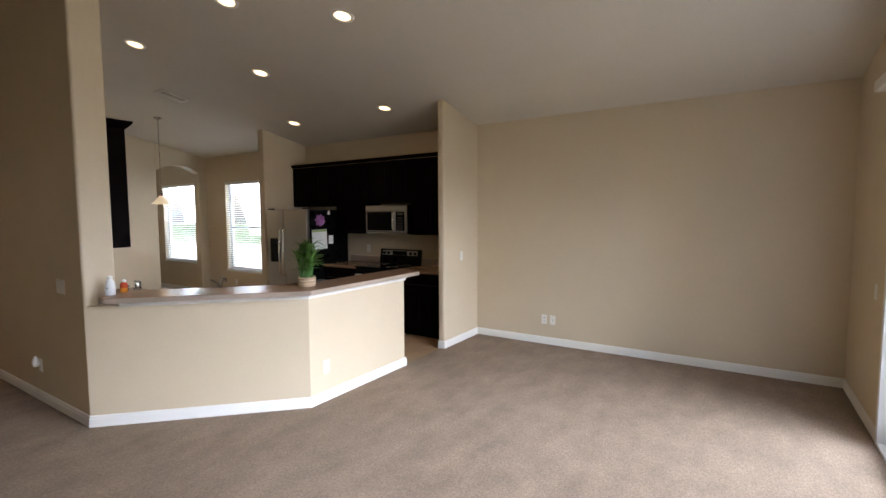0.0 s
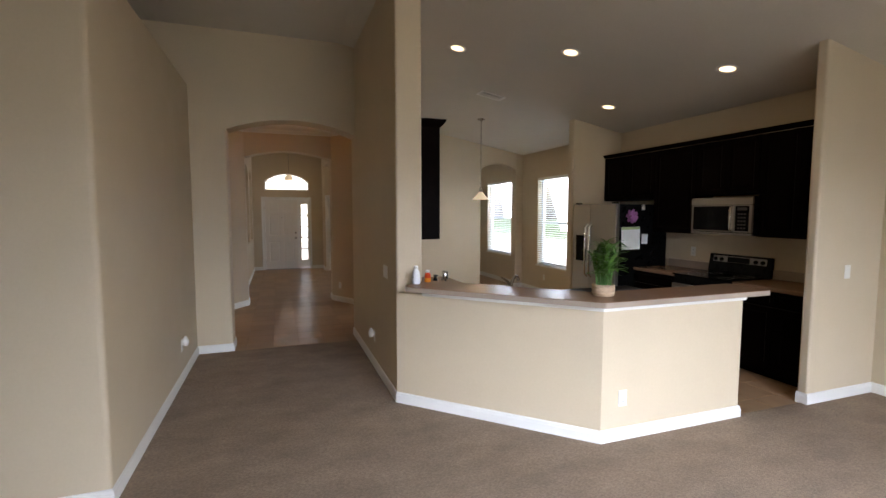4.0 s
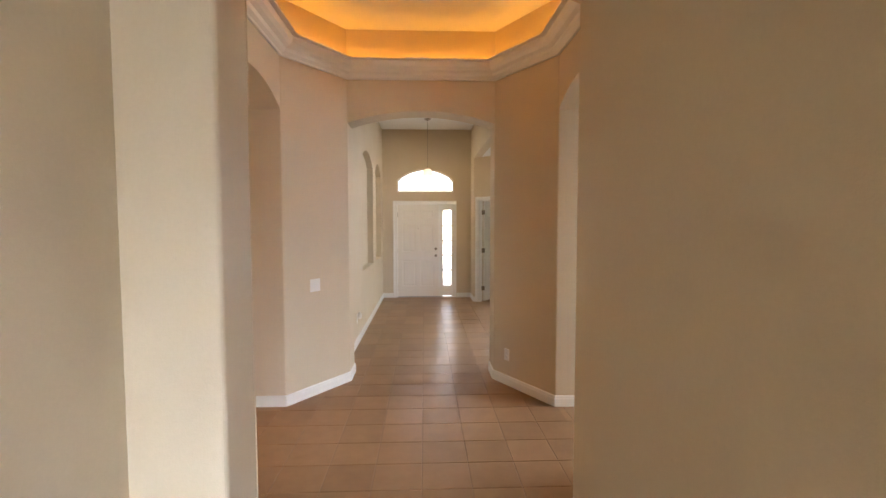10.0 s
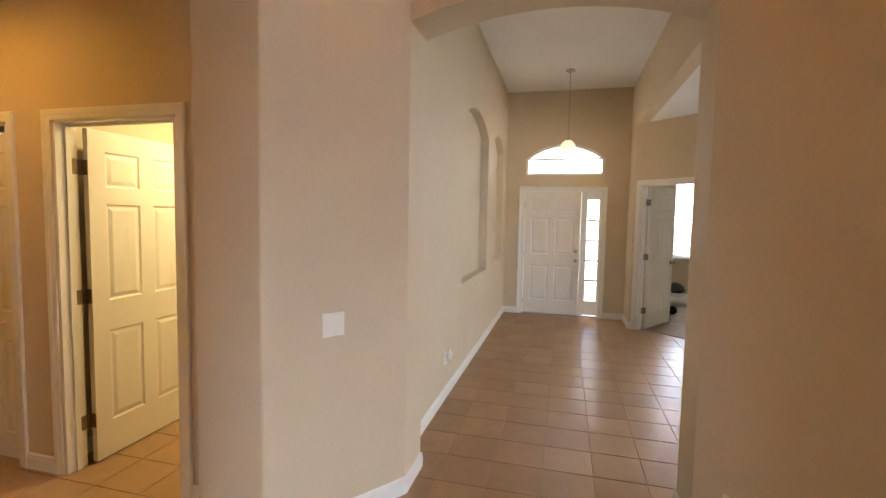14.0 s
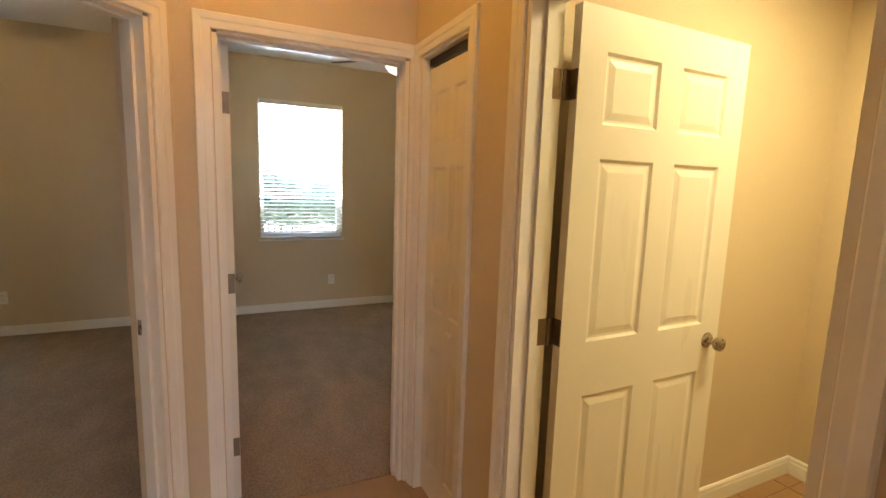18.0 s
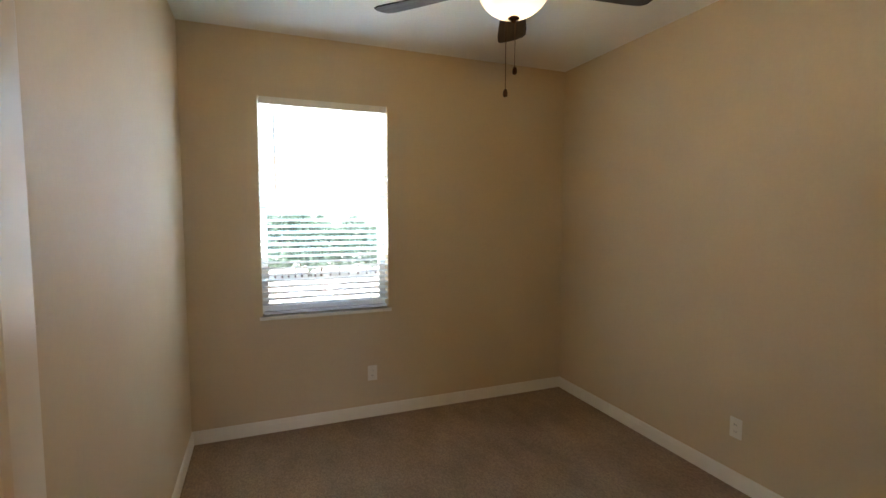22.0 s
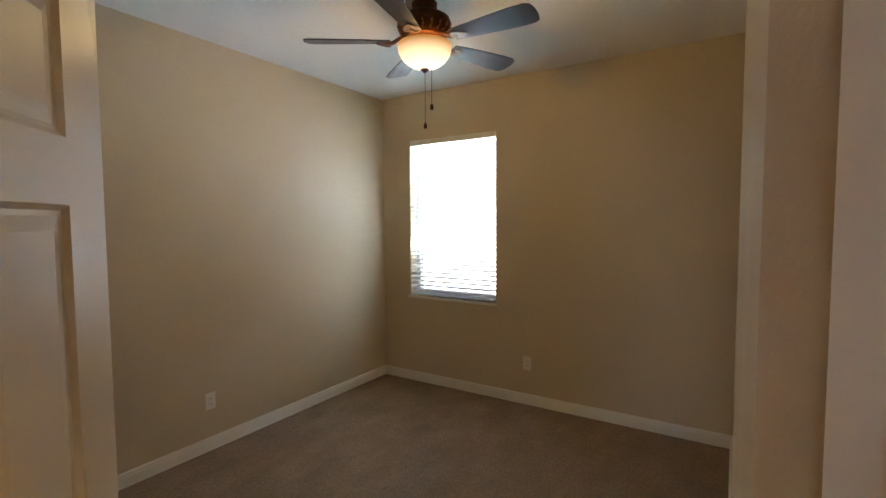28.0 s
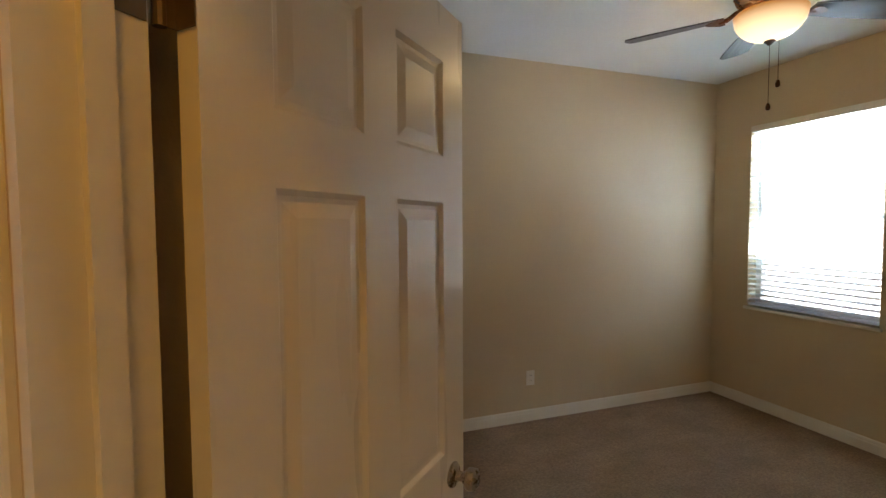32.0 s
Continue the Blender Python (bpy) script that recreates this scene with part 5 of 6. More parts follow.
# refrigerator
FX0, FX1, FYF = -5.60, -4.665, 5.17
fr = thing("refrigerator", "stainless side-by-side refrigerator with black sides and an ice dispenser", "refrigerator", Matrix.Translation((FX0, FYF, 0)))
fw = FX1 - FX0
part("cabinet", box(0.005, 0.07, 0.02, fw - 0.005, 0.86, 1.735, 0.006), BLACK, fr)
split = fw * 0.44
fd1 = part("freezer_door", box(0.003, 0.0, 0.06, split - 0.003, 0.068, 1.745, 0.014, 3), STEEL, fr)
fd2 = part("fridge_door", box(split + 0.003, 0.0, 0.06, fw - 0.003, 0.068, 1.745, 0.014, 3), STEEL, fr)
part("dispenser", box(0.09, -0.006, 0.93, split - 0.08, 0.004, 1.30, 0.006), BLACK_GLASS, fd1, "black ice and water dispenser")
for x, leaf in ((split - 0.045, fd1), (split + 0.045, fd2)):
    part("handle", tube([(x, 0.0, 0.72), (x, -0.045, 0.76), (x, -0.055, 1.1), (x, -0.045, 1.42), (x, 0.0, 1.46)], 0.013), CHROME, leaf, "polished steel handle", True)
part("toe_grille", box(0.01, 0.04, 0.0, fw - 0.01, 0.07, 0.055), BLACK, fr)
for a in (0.05, fw - 0.10):
    part("hinge_cover", box(a, 0.01, 1.746, a + 0.05, 0.09, 1.765, 0.004), BLACK, fr)

SIDE = Matrix.Translation((FX1 - 0.004, FYF, 0))


def note(label, y0, y1, z0, z1, mat, tilt=0.0):
    d = thing("paper_note", label, "paper", SIDE @ Matrix.Translation((0, (y0 + y1) / 2, (z0 + z1) / 2)) @ Matrix.Rotation(radians(tilt), 4, "X"))
    bm = bmesh.new()
    n = 6
    grid = [[bm.verts.new((0.0012 + 0.004 * (k / n) ** 3, -(y1 - y0) / 2 + (y1 - y0) * i, (z1 - z0) / 2 - (z1 - z0) * k / n)) for k in range(n + 1)] for i in (0, 1)]
    back = [[bm.verts.new((v.co.x - 0.0004, v.co.y, v.co.z)) for v in col] for col in grid]
    for k in range(n):
        bm.faces.new((grid[0][k], grid[1][k], grid[1][k + 1], grid[0][k + 1]))
        bm.faces.new((back[0][k], back[0][k + 1], back[1][k + 1], back[1][k]))
    part("sheet", bm, mat, d)
    return d


PAPER = surface("paper", (0.80, 0.79, 0.75), 0.8, vary=0.03, size=8)
LIME = surface("lime_print", (0.42, 0.52, 0.22), 0.8, vary=0.05, size=8)
PURPLE = surface("purple_petal", (0.34, 0.12, 0.30), 0.6, vary=0.3, size=30)
sheet = note("white paper sheet with a pale green heading on the refrigerator", 0.10, 0.40, 1.14, 1.44, PAPER, 1.5)
part("heading", box(0.0016, -0.148, 0.112, 0.0021, 0.148, 0.149), LIME, sheet, "pale green heading strip")
note("small white card held to the side of the refrigerator", 0.43, 0.53, 1.21, 1.34, PAPER, -3)
clip = thing("magnet_clip", "small white plastic clip magnet on the refrigerator side", "magnet", SIDE @ Matrix.Translation((0.0, 0.44, 1.70)))
part("body", box(0.0012, -0.024, -0.036, 0.012, 0.024, 0.010, 0.004), PLASTIC, clip)
part("grip", box(0.0012, -0.014, 0.0105, 0.018, 0.014, 0.034, 0.004), PLASTIC, clip)
fl = thing("flower_magnet", "purple silk flower magnet on the side of the refrigerator", "magnet", SIDE @ Matrix.Translation((0.0, 0.23, 1.58)))
me = None
for k in range(14):
    m = Matrix.Rotation(radians(k * 360 / 14 + (8 if k % 2 else 0)), 4, "X") @ Matrix.Rotation(radians(18 if k % 2 else 32), 4, "Y")
    if me is None:
        p = part("petal", prism([(0.012, -0.012), (0.06, -0.026), (0.095, -0.018), (0.105, 0.0), (0.095, 0.018), (0.06, 0.026), (0.012, 0.012)], 0.004, 0.007, "x"), PURPLE, fl)
        for v in p.data.vertices:
            v.co = Vector((v.co.x, v.co.z, v.co.y))
        p.matrix_basis, me = m, p.data
    else:
        share("petal", me, fl, m)
part("centre", lathe([(0, 0), (0.016, 0), (0.012, 0.014), (0, 0.018)], 12), BRONZE, fl).matrix_basis = Matrix.Rotation(radians(90), 4, "Y")

# wall cabinet on the kitchen side of the hall wall
cabinet("wall_cabinet", UP, Matrix.Translation((-3.905, 2.48, 0)) @ Matrix.Rotation(radians(180), 4, "Z"), 0.78, 1.37, 2.44, 0.303, 2, crown=True)

# ---- breakfast bar ----
A, B, C = Vector((-3.49, HALL_N)), Vector((-2.315, 3.12)), Vector((-2.31, 4.44))
bar = thing("bar_top", "tan laminate breakfast-bar top with a rounded end", "countertop")
outer = [(-3.24, 1.925, 0.08), (-2.155, 3.010, 0.02), (-2.155, 4.53, 0.03), (-2.52, 4.53, 0.03), (-2.52, 3.22, 0.0), (-3.48, 2.26, 0.0), (-3.48, 2.165, 0.02)]
part("slab", prism(rounded(outer, 0, 6), 1.003, 1.0372), LAM_EDGE, bar, "grey-tan laminate edge")
part("surface", prism(rounded([(-3.24, 1.931, 0.08), (-2.159, 3.012, 0.02), (-2.159, 4.526, 0.03), (-2.516, 4.526, 0.03), (-2.516, 3.218, 0), (-3.476, 2.256, 0), (-3.476, 2.167, 0.02)], 0, 6), 1.0374, 1.0416), LAMINATE, bar, "glossy brown laminate")
setting("trim_bar", sweep([(-3.315, 2.125), (-2.315, 3.12), (-2.31, 4.44), (-2.43, 4.44)], [(0.0, 0.945), (-0.012, 0.945), (-0.016, 0.965), (-0.034, 0.985), (-0.038, 1.002), (0, 1.002)]), TRIM, "white moulding under the bar top", "moulding")
# lower counter and sink behind the bar
lowc = thing("sink_counter", "tan laminate sink counter behind the breakfast bar", "countertop")
part("slab", prism([(-3.50, 2.18), (-2.445, 3.19), (-2.445, 4.44), (-3.07, 4.44), (-3.07, 3.45), (-3.75, 2.78), (-4.60, 2.78), (-4.60, 2.18)], 0.874, 0.912), LAMINATE, lowc)
cabinet("base_cabinet", LOW, Matrix.Translation((-3.66, 2.74, 0)) @ Matrix.Rotation(radians(180), 4, "Z"), 0.9, 0.10, 0.872, 0.55, 2, 1)
cabinet("base_cabinet", LOW, Matrix.Translation((-3.03, 3.50, 0)) @ Matrix.Rotation(radians(-90), 4, "Z") @ Matrix.Rotation(radians(180), 4, "Z"), 0.92, 0.10, 0.872, 0.55, 2, 1)
sink = thing("kitchen_sink", "stainless double-bowl sink set in the counter", "sink", Matrix.Translation((-3.10, 2.98, 0.912)) @ Matrix.Rotation(radians(45), 4, "Z"))
bm = bmesh.new()
for x0, y0, x1, y1 in ((-0.42, -0.27, 0.42, -0.22), (-0.42, 0.20, 0.42, 0.25), (-0.42, -0.22, -0.38, 0.20), (0.38, -0.22, 0.42, 0.20), (-0.02, -0.22, 0.02, 0.20)):
    add_box(bm, x0, y0, 0.0, x1, y1, 0.008, 0.003)
part("rim", bm, STEEL, sink)
for x0, x1 in ((-0.38, -0.02), (0.02, 0.38)):
    bm = bmesh.new()
    add_box(bm, x0, -0.22, 0.0005, x1, 0.20, 0.003)
    part("bowl", bm, STEEL, sink)
fc = thing("faucet", "chrome kitchen faucet with a low curved spout", "faucet", Matrix.Translation((-3.085, 2.805, 0.920)) @ Matrix.Rotation(radians(135), 4, "Z"))
part("base", lathe([(0, 0), (0.028, 0), (0.026, 0.02), (0.02, 0.05), (0.02, 0.09), (0.012, 0.11), (0, 0.112)], 20), CHROME, fc, "", True)
part("spout", tube([(0, 0, 0.08), (0.05, 0, 0.135), (0.12, 0, 0.165), (0.19, 0, 0.16), (0.225, 0, 0.13)], [0.016, 0.015, 0.014, 0.014, 0.015], 12), CHROME, fc, "", True)
part("lever", tube([(0, 0, 0.11), (-0.03, 0.02, 0.15), (-0.09, 0.05, 0.185)], [0.012, 0.010, 0.007]), CHROME, fc, "", True)

# things on the bar
BT = 1.0416


def bottle(name, label, x, y, prof, mat, cap, z=BT):
    d = thing(name, label, "bottle", Matrix.Translation((x, y, z)))
    part("body", lathe(prof, 24), mat, d, "", True)
    part("cap", lathe(cap, 18), PLASTIC, d, "", True)
    return d


WHITE_SOAP = surface("white_bottle", (0.80, 0.80, 0.77), 0.25, vary=0.03, size=15)
RED_LIQUID = surface("red_orange_soap", (0.45, 0.05, 0.012), 0.12, vary=0.2, size=15)
bt = bottle("lotion_bottle", "white plastic lotion bottle on the breakfast bar", -3.352, 2.08, [(0, 0), (0.032, 0), (0.035, 0.01), (0.036, 0.055), (0.031, 0.09), (0.020, 0.117), (0.015, 0.122)], WHITE_SOAP,
            [(0.0175, 0.121), (0.0175, 0.143), (0.014, 0.147), (0, 0.147)])
part("label_bar", box(0.018, -0.034, 0.05, 0.030, -0.030, 0.062), STALK, bt)
sb = bottle("soap_bottle", "clear soap bottle with red liquid over an orange base", -3.415, 2.20, [(0.0265, 0.034), (0.027, 0.036), (0.027, 0.060), (0.021, 0.076), (0.014, 0.082)], RED_LIQUID, [(0.016, 0.081), (0.016, 0.096), (0.013, 0.100), (0, 0.100)])
ORANGE_LIQUID = surface("orange_soap", (0.60, 0.20, 0.02), 0.12, vary=0.2, size=15)
part("base", lathe([(0, 0), (0.024, 0), (0.027, 0.006), (0.027, 0.035), (0, 0.0352)], 24), ORANGE_LIQUID, sb, "clear orange soap", True)
sh = thing("drinks_can", "aluminium drinks can with dark print on the sink counter", "can", Matrix.Translation((-4.10, 2.60, 0.912)))
part("body", lathe([(0, 0.004), (0.024, 0.004), (0.026, 0.0), (0.033, 0.012), (0.033, 0.108), (0.028, 0.119), (0.026, 0.122), (0.025, 0.118), (0, 0.118)], 28), CHROME, sh, "", True)
for a, z0, z1, w in ((-95, 0.03, 0.055, 0.5), (-60, 0.05, 0.095, 0.45), (-20, 0.025, 0.05, 0.5), (20, 0.06, 0.10, 0.5), (70, 0.03, 0.08, 0.5)):
    bm = bmesh.new()
    low, high = [[bm.verts.new((0.0334 * math.cos(radians(a) + w * k / 6), 0.0334 * math.sin(radians(a) + w * k / 6), z + 0.004 * math.sin(k))) for k in range(7)] for z in (z0, z1)]
    for k in range(6):
        bm.faces.new((low[k], low[k + 1], high[k + 1], high[k]))
    part("print", bm, SLOT, sh, "dark printed patch")
dk = thing("spray_bottle", "short dark bottle with a black trigger cap behind the soap", "bottle", Matrix.Translation((-4.02, 2.47, 0.912)) @ Matrix.Rotation(radians(20), 4, "Z") @ Matrix.Scale(0.7, 4))
part("body", lathe([(0, 0), (0.030, 0), (0.034, 0.006), (0.034, 0.075), (0.026, 0.098), (0.013, 0.108), (0.013, 0.116), (0, 0.116)], 24), BLACK, dk, "", True)
part("trigger_head", prism(rounded([(-0.022, 0.116), (0.018, 0.116), (0.026, 0.128), (0.052, 0.132), (0.052, 0.146), (0.0, 0.150), (-0.026, 0.140)], 0.004), -0.011, 0.011, "y"), SLOT, dk)
part("trigger", tube([(0.022, 0, 0.130), (0.034, 0, 0.112), (0.032, 0, 0.096)], 0.005, 6), SLOT, dk)

# potted plant
pot = thing("potted_plant", "lucky bamboo in a round woven basket pot on the bar", "plant", Matrix.Translation((-2.40, 3.18, BT)))
BASKET = surface("woven_basket", (0.45, 0.32, 0.20), 0.75, vary=0.15, size=20, grain=0.5, grain_size=90)
part("basket", lathe([(0, 0), (0.068, 0), (0.074, 0.01), (0.078, 0.05), (0.074, 0.08), (0.066, 0.08), (0.066, 0.06), (0, 0.06)], 28), BASKET, pot, "woven tan basket", True)
for k in range(3):
    part("weave_band", lathe([(0.0755 + 0.002 * (k == 1), 0.016 + k * 0.024), (0.081, 0.022 + k * 0.024), (0.0755 + 0.002 * (k == 1), 0.028 + k * 0.024)], 28), BASKET, pot, "", True)
leaf_me = bpy.data.meshes.new("leaf")
bm = bmesh.new()
n = 6
row = []
for k in range(n + 1):
    s = k / n
    half = 0.017 * math.sin(math.pi * min(1, 0.12 + 0.88 * s)) ** 0.8 + 0.0006
    y, z = 0.15 * s, 0.03 * math.sin(s * 2.2) - 0.055 * s * s
    row.append([bm.verts.new((-half, y, z + 0.003)), bm.verts.new((0, y, z)), bm.verts.new((half, y, z + 0.003))])
for a, b in zip(row, row[1:]):
    for i in (0, 1):
        bm.faces.new((a[i], a[i + 1], b[i + 1], b[i]))
bm.to_mesh(leaf_me)
bm.free()
leaf_me.materials.append(LEAF)
rng = random.Random(4)
for k in range(20):
    a, r = rng.uniform(0, 6.28), rng.uniform(0.0, 0.05)
    h = rng.uniform(0.14, 0.30)
    lean = rng.uniform(-0.035, 0.035)
    x, y = r * math.cos(a), r * math.sin(a)
    st = part("stalk", tube([(x, y, 0.05), (x * 1.2 + lean / 2, y * 1.2, 0.05 + h / 2), (x * 1.6 + lean, y * 1.6, 0.05 + h)], 0.005, 6), STALK, pot)
    for j in range(9):
        s = 0.34 + 0.71 * j / 9
        m = Matrix.Translation((x * (1 + 0.6 * s) + lean * s, y * (1 + 0.6 * s), 0.05 + h * s)) @ Matrix.Rotation(rng.uniform(0, 6.28), 4, "Z") @ Matrix.Rotation(radians(rng.uniform(15, 62)), 4, "X") @ Matrix.Scale(rng.uniform(0.65, 1.0), 4)
        share("leaf", leaf_me, st, m)

# outlet over the kitchen counter
plate("outlet", on_wall(-4.25, FAR_Y, 1.13, 270), label="white outlet over the kitchen counter")
# things left on the study floor
bag = thing("floor_cushion", "white floor cushion with a dark bundle on it, in the study", "cushion", Matrix.Translation((-15.5, 3.36, 0.006)))
part("cushion", lathe([(0, 0), (0.20, 0.0), (0.25, 0.05), (0.26, 0.12), (0.23, 0.19), (0.12, 0.225), (0, 0.23)], 24), PAPER, bag, "", True)
part("bundle", lathe([(0, 0.225), (0.12, 0.22), (0.17, 0.27), (0.13, 0.35), (0.05, 0.40), (0, 0.405)], 18), SLOT, bag, "dark cloth bundle", True)
ball = thing("floor_ball", "small black ball on the study carpet", "ball", Matrix.Translation((-14.4, 3.09, 0.006)))
part("ball", lathe([(0, 0)] + [(0.075 * math.sin(a), 0.072 - 0.072 * math.cos(a)) for a in [radians(v) for v in range(15, 180, 15)]] + [(0, 0.144)], 20), BLACK, ball, "", True)

# ---- outdoors ----
setting("ground", box(-120, -120, -0.55, 120, 120, -0.25), GRASS, "mown lawn round the house", "lawn")
CONCRETE = surface("concrete", (0.22, 0.21, 0.20), 0.9, vary=0.06, grain=0.3, grain_size=60)
setting("patio", box(EAST_X + 0.16, -1.0, -0.24, 5.2, 7.0, -0.03), CONCRETE, "pale concrete patio behind the sliding door", "patio")
setting("walkway", box(-17.5, 0.2, -0.24, DOOR_X - 0.21, 2.3, -0.03), CONCRETE, "pale concrete front walk", "path")
# added ground, pale so the view past the front door washes out white
GLARE_GROUND = surface("pale_glare_ground", (0.50, 0.48, 0.44), 0.9, vary=0.08, size=1.5, grain=0.3, grain_size=60, mottle=0.08, mottle_size=12)
setting("driveway", box(-60, -12, -0.246, -17.5, 6.88, -0.06), GLARE_GROUND, "added pale ground before the house, standing in for outdoor glare", "driveway")


def hedge(x, y, long, deep, tall, seed, turn=0.0):
    """A loose shrub: short stems and some hundreds of small leaf clumps with an uneven outline."""
    d = thing("shrub", "dense green garden shrub outside the windows", "shrub", Matrix.Translation((x, y, -0.2)) @ Matrix.Rotation(radians(turn), 4, "Z"), "garden shrubs")
    r = random.Random(seed)
    bm = bmesh.new()
    for k in range(9):
        a = (k + 0.5) / 9 * long - long / 2
        add_tube(bm, [(a, 0, 0), (a + r.uniform(-0.15, 0.15), r.uniform(-0.1, 0.1), tall * 0.45), (a + r.uniform(-0.3, 0.3), r.uniform(-0.2, 0.2), tall * 0.8)], [0.02, 0.015, 0.006], 5)
    part("stems", bm, BRONZE, d)
    verts, faces = [], []
    for k in range(4200):
        u = r.uniform(-1, 1)
        crown = tall * (0.62 + 0.30 * noise.noise((u * 3 + seed, 0.3, seed)) + 0.25 * math.sqrt(max(0, 1 - u * u)))
        h = r.uniform(0.08, 1) ** 0.7
        p = Vector((u * long / 2, r.gauss(0, deep / 3.2) * (1.1 - 0.5 * h), h * crown))
        t = Euler((r.uniform(0, 6.3), r.uniform(0, 6.3), r.uniform(0, 6.3))).to_matrix()
        s = r.uniform(0.05, 0.11)
        n = len(verts)
        verts += [p + t @ Vector(v) for v in ((0, -s, 0), (s * 0.45, 0, 0.01), (0, s, 0), (-s * 0.45, 0, 0.01))]
        faces.append((n, n + 1, n + 2, n + 3))
    me = bpy.data.meshes.new("foliage")
    me.from_pydata(verts, [], faces)
    me.materials.append(BUSH)
    ob = new("foliage", me)
    ob.parent = d
    return d


def neighbour(x, y, wide, deep, turn, name="neighbour_house"):
    """A plain one-storey stucco house with a hipped roof."""
    d = thing(name, "pale stucco one-storey house with a shingled hip roof", "house", Matrix.Translation((x, y, -0.25)) @ Matrix.Rotation(radians(turn), 4, "Z"), "neighbouring houses")
    part("wall", box(-wide / 2, 0, 0, wide / 2, deep, 2.9), STUCCO, d)
    bm = bmesh.new()
    e, h = 0.45, 2.2
    low = [bm.verts.new(v) for v in ((-wide / 2 - e, -e, 2.9), (wide / 2 + e, -e, 2.9), (wide / 2 + e, deep + e, 2.9), (-wide / 2 - e, deep + e, 2.9))]
    top = [bm.verts.new(v) for v in ((-wide / 2 + deep / 2, deep / 2, 2.9 + h), (wide / 2 - deep / 2, deep / 2, 2.9 + h))]
    for f in ((low[0], low[1], top[1], top[0]), (low[1], low[2], top[1]), (low[2], low[3], top[0], top[1]), (low[3], low[0], top[0]), (low[3], low[2], low[1], low[0])):
        bm.faces.new(f)
    part("roof", bm, SHINGLE, d)
    return d


# pale strips laid over the lawn to imitate the bright glare behind the blinds
GLARE_YARD = surface("pale_glare_yard", (0.68, 0.66, 0.61), 0.95, vary=0.1, grain=0.6, grain_size=50, mottle=0.15, mottle_size=40)
setting("side_yard", box(-30, -25, -0.24, 16, -5.93, -0.2), GLARE_YARD, "added pale ground strip along the house, standing in for window glare", "gravel")
setting("side_yard_2", box(-70, 6.9, -0.24, 1.2, 19.5, -0.2), GLARE_YARD, "added pale ground strip beside the breakfast nook, standing in for window glare", "gravel")
hedge(-8.5, -15.8, 1.6, 1.0, 2.1, 3)
hedge(-10.0, -15.9, 2.4, 0.9, 1.7, 8)
neighbour(-2.0, -25.5, 46, 9, 180)
neighbour(-8.0, 20.0, 18, 9, 0)
neighbour(24.0, 4.0, 18, 9, -90)
neighbour(-34.0, 4.0, 18, 9, 90)

# ---- floor tiles ----
TS, JOINT = 0.305, 0.004


def tile_mesh(w, h, name="tile"):
    me = bpy.data.meshes.new(name)
    bm = bmesh.new()
    e = 0.0025
    low = [bm.verts.new(v) for v in ((0, 0, -0.004), (w, 0, -0.004), (w, h, -0.004), (0, h, -0.004))]
    mid = [bm.verts.new(v) for v in ((0, 0, -0.0015), (w, 0, -0.0015), (w, h, -0.0015), (0, h, -0.0015))]
    top = [bm.verts.new(v) for v in ((e, e, 0), (w - e, e, 0), (w - e, h - e, 0), (e, h - e, 0))]
    for a, b in ((low, mid), (mid, top)):
        ring(bm, a, b)
    bm.faces.new(top)
    bmesh.ops.recalc_face_normals(bm, faces=bm.faces[:])
    bm.to_mesh(me)
    bm.free()
    me.materials.append(TILE)
    return me


def inside(x, y, area):
    hit = False
    for (ax, ay), (bx, by2) in zip(area, area[1:] + area[:1]):
        if (ay > y) != (by2 > y) and x < (bx - ax) * (y - ay) / (by2 - ay) + ax:
            hit = not hit
    return hit


TX, TY = -8.635, 1.236


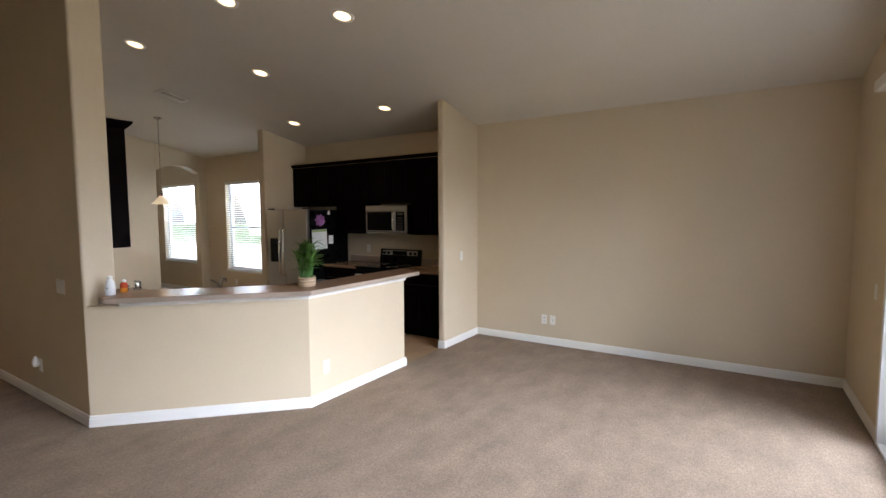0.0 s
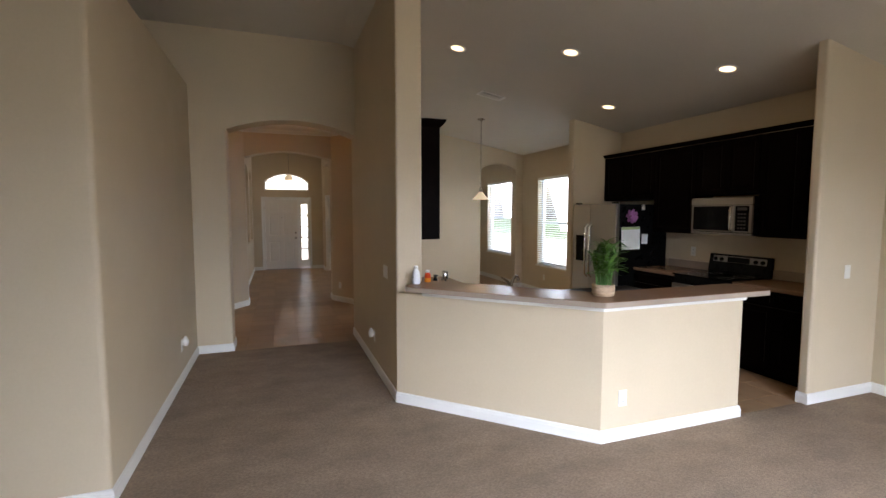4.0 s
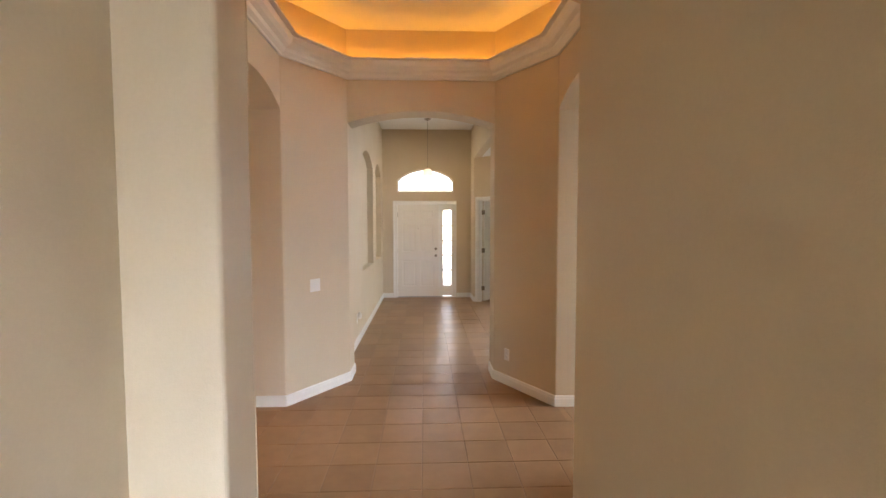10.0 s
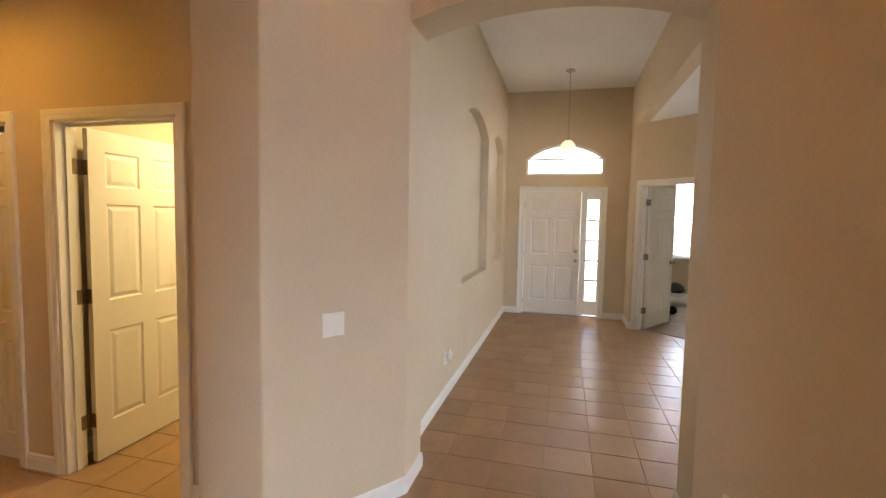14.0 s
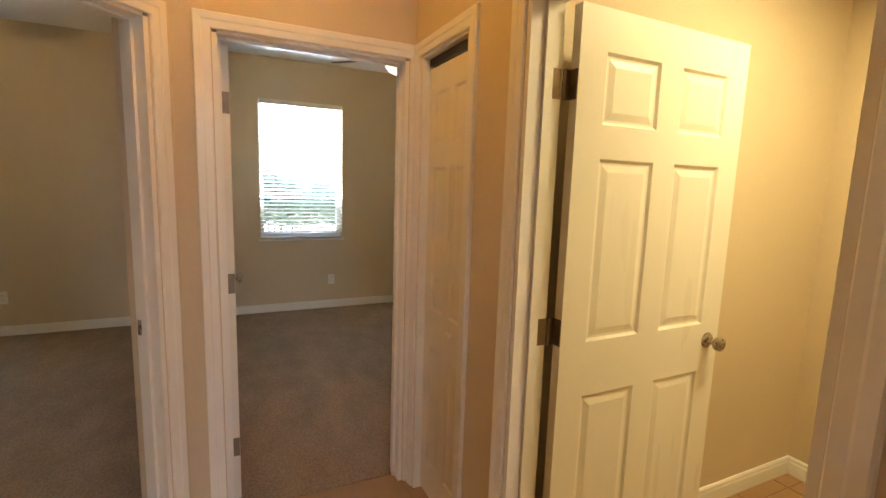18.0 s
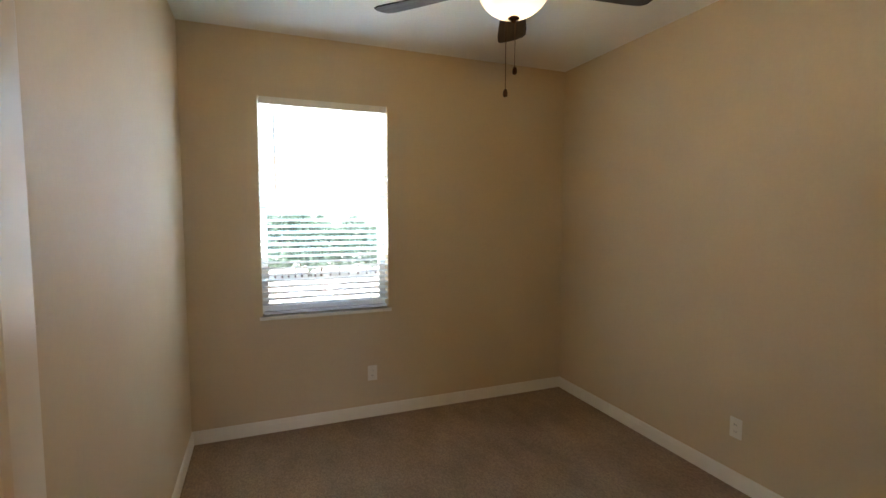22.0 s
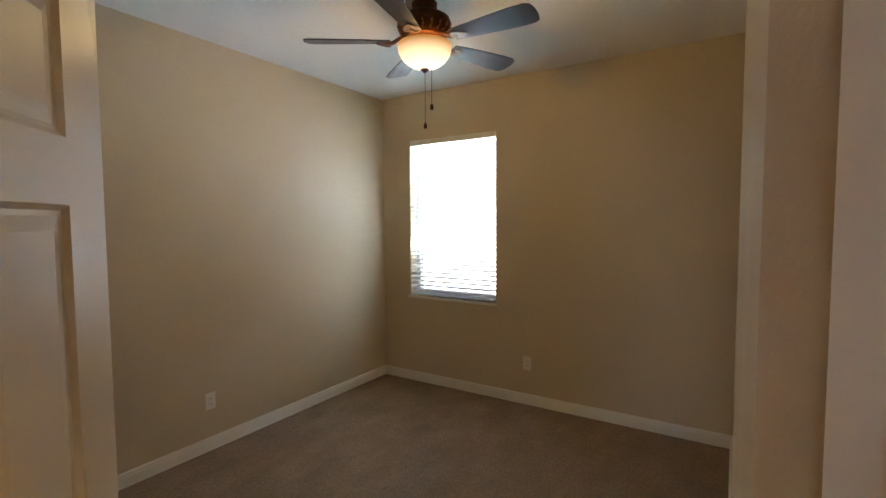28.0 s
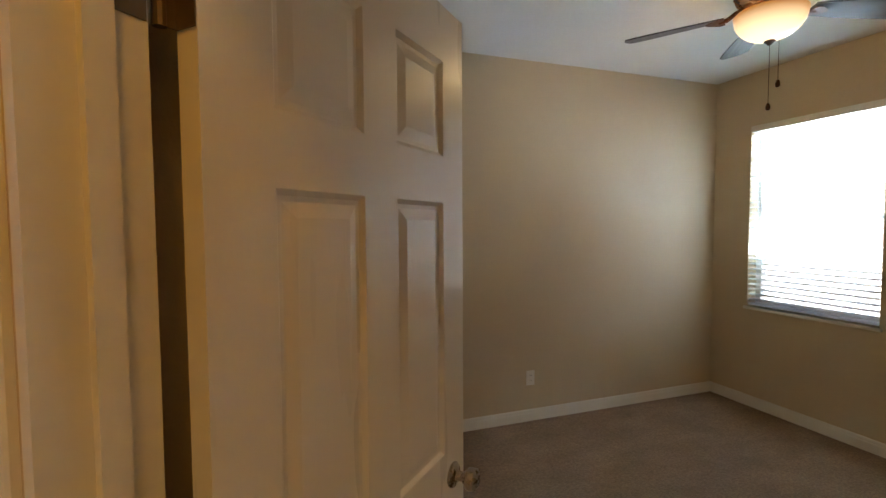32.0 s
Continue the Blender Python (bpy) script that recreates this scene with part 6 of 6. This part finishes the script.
def lay(area, base, each):
    """Square tiles on one grid over an area; those that its edge cuts run on under the wall."""
    xs, ys = [p[0] for p in area], [p[1] for p in area]
    i0, i1 = math.floor((min(xs) - TX) / TS), math.ceil((max(xs) - TX) / TS)
    k0, k1 = math.floor((min(ys) - TY) / TS), math.ceil((max(ys) - TY) / TS)
    me = tile_mesh(TS - JOINT, TS - JOINT)
    verts, faces = [], []
    for i in range(i0, i1):
        for k in range(k0, k1):
            x, y = TX + i * TS, TY + k * TS
            if not any(inside(x + a * TS, y + b * TS, area) for a in (0.1, 0.5, 0.9) for b in (0.1, 0.5, 0.9)):
                continue
            if each:
                share("tile", me, base, Matrix.Translation((x + JOINT / 2, y + JOINT / 2, random.uniform(-0.0004, 0.0002))) @ Matrix.Rotation(radians(random.uniform(-0.1, 0.1)), 4, "X"))
            else:
                n = len(verts)
                verts += [(v.co.x + x + JOINT / 2, v.co.y + y + JOINT / 2, v.co.z) for v in me.vertices]
                faces += [[n + v for v in p.vertices] for p in me.polygons]
    if not each:
        joined = bpy.data.meshes.new("tile_field")
        joined.from_pydata(verts, [], faces)
        joined.materials.append(TILE)
        ob = new("tile_field", joined)
        ob.parent = base
        ob["kind"] = "stuff"


floor = bpy.data.objects["floor"]
lay([(ARCH_X + 0.02, 0.48), (ARCH_X + 0.02, HALL_N), (-6.58, 2.40), (-7.74, 2.40), (V_W, 1.95), (V_W, 0.45), (-7.82, 0.03), (-7.82, -0.33), (HALL_W, -0.33), (HALL_W, -2.40), (-7.10, -2.40), (-6.36, -1.63), (-6.36, -0.33), (-6.55, -0.33), (-6.55, 0.03), (ARCH_BACK, 0.48)], floor, True)
lay([(V_W, FOYER_S + 0.1), (V_W, 2.0), (-12.6, 2.3), (-13.2, 2.25), (DOOR_X, 2.2), (DOOR_X, FOYER_S)], floor, True)
lay([(-8.07, -1.60), (-8.07, 0.0), (-10.0, 0.0), (-10.0, -1.60)], floor, False)
lay([(-8.76, 2.3), (-8.82, NOOK_Y), (-12.0, NOOK_Y), (-12.0, 3.6), (-13.2, 2.4), (-12.6, 2.45)], floor, False)
lay([(-2.34, 4.46), (-2.34, 5.23), (-2.4, FAR_Y), (NOOK_X, FAR_Y), (NOOK_X, 2.4), (-6.6, 2.4), (-5.9, 2.1), (-3.5, 2.1), (-2.44, 3.2)], floor, False)
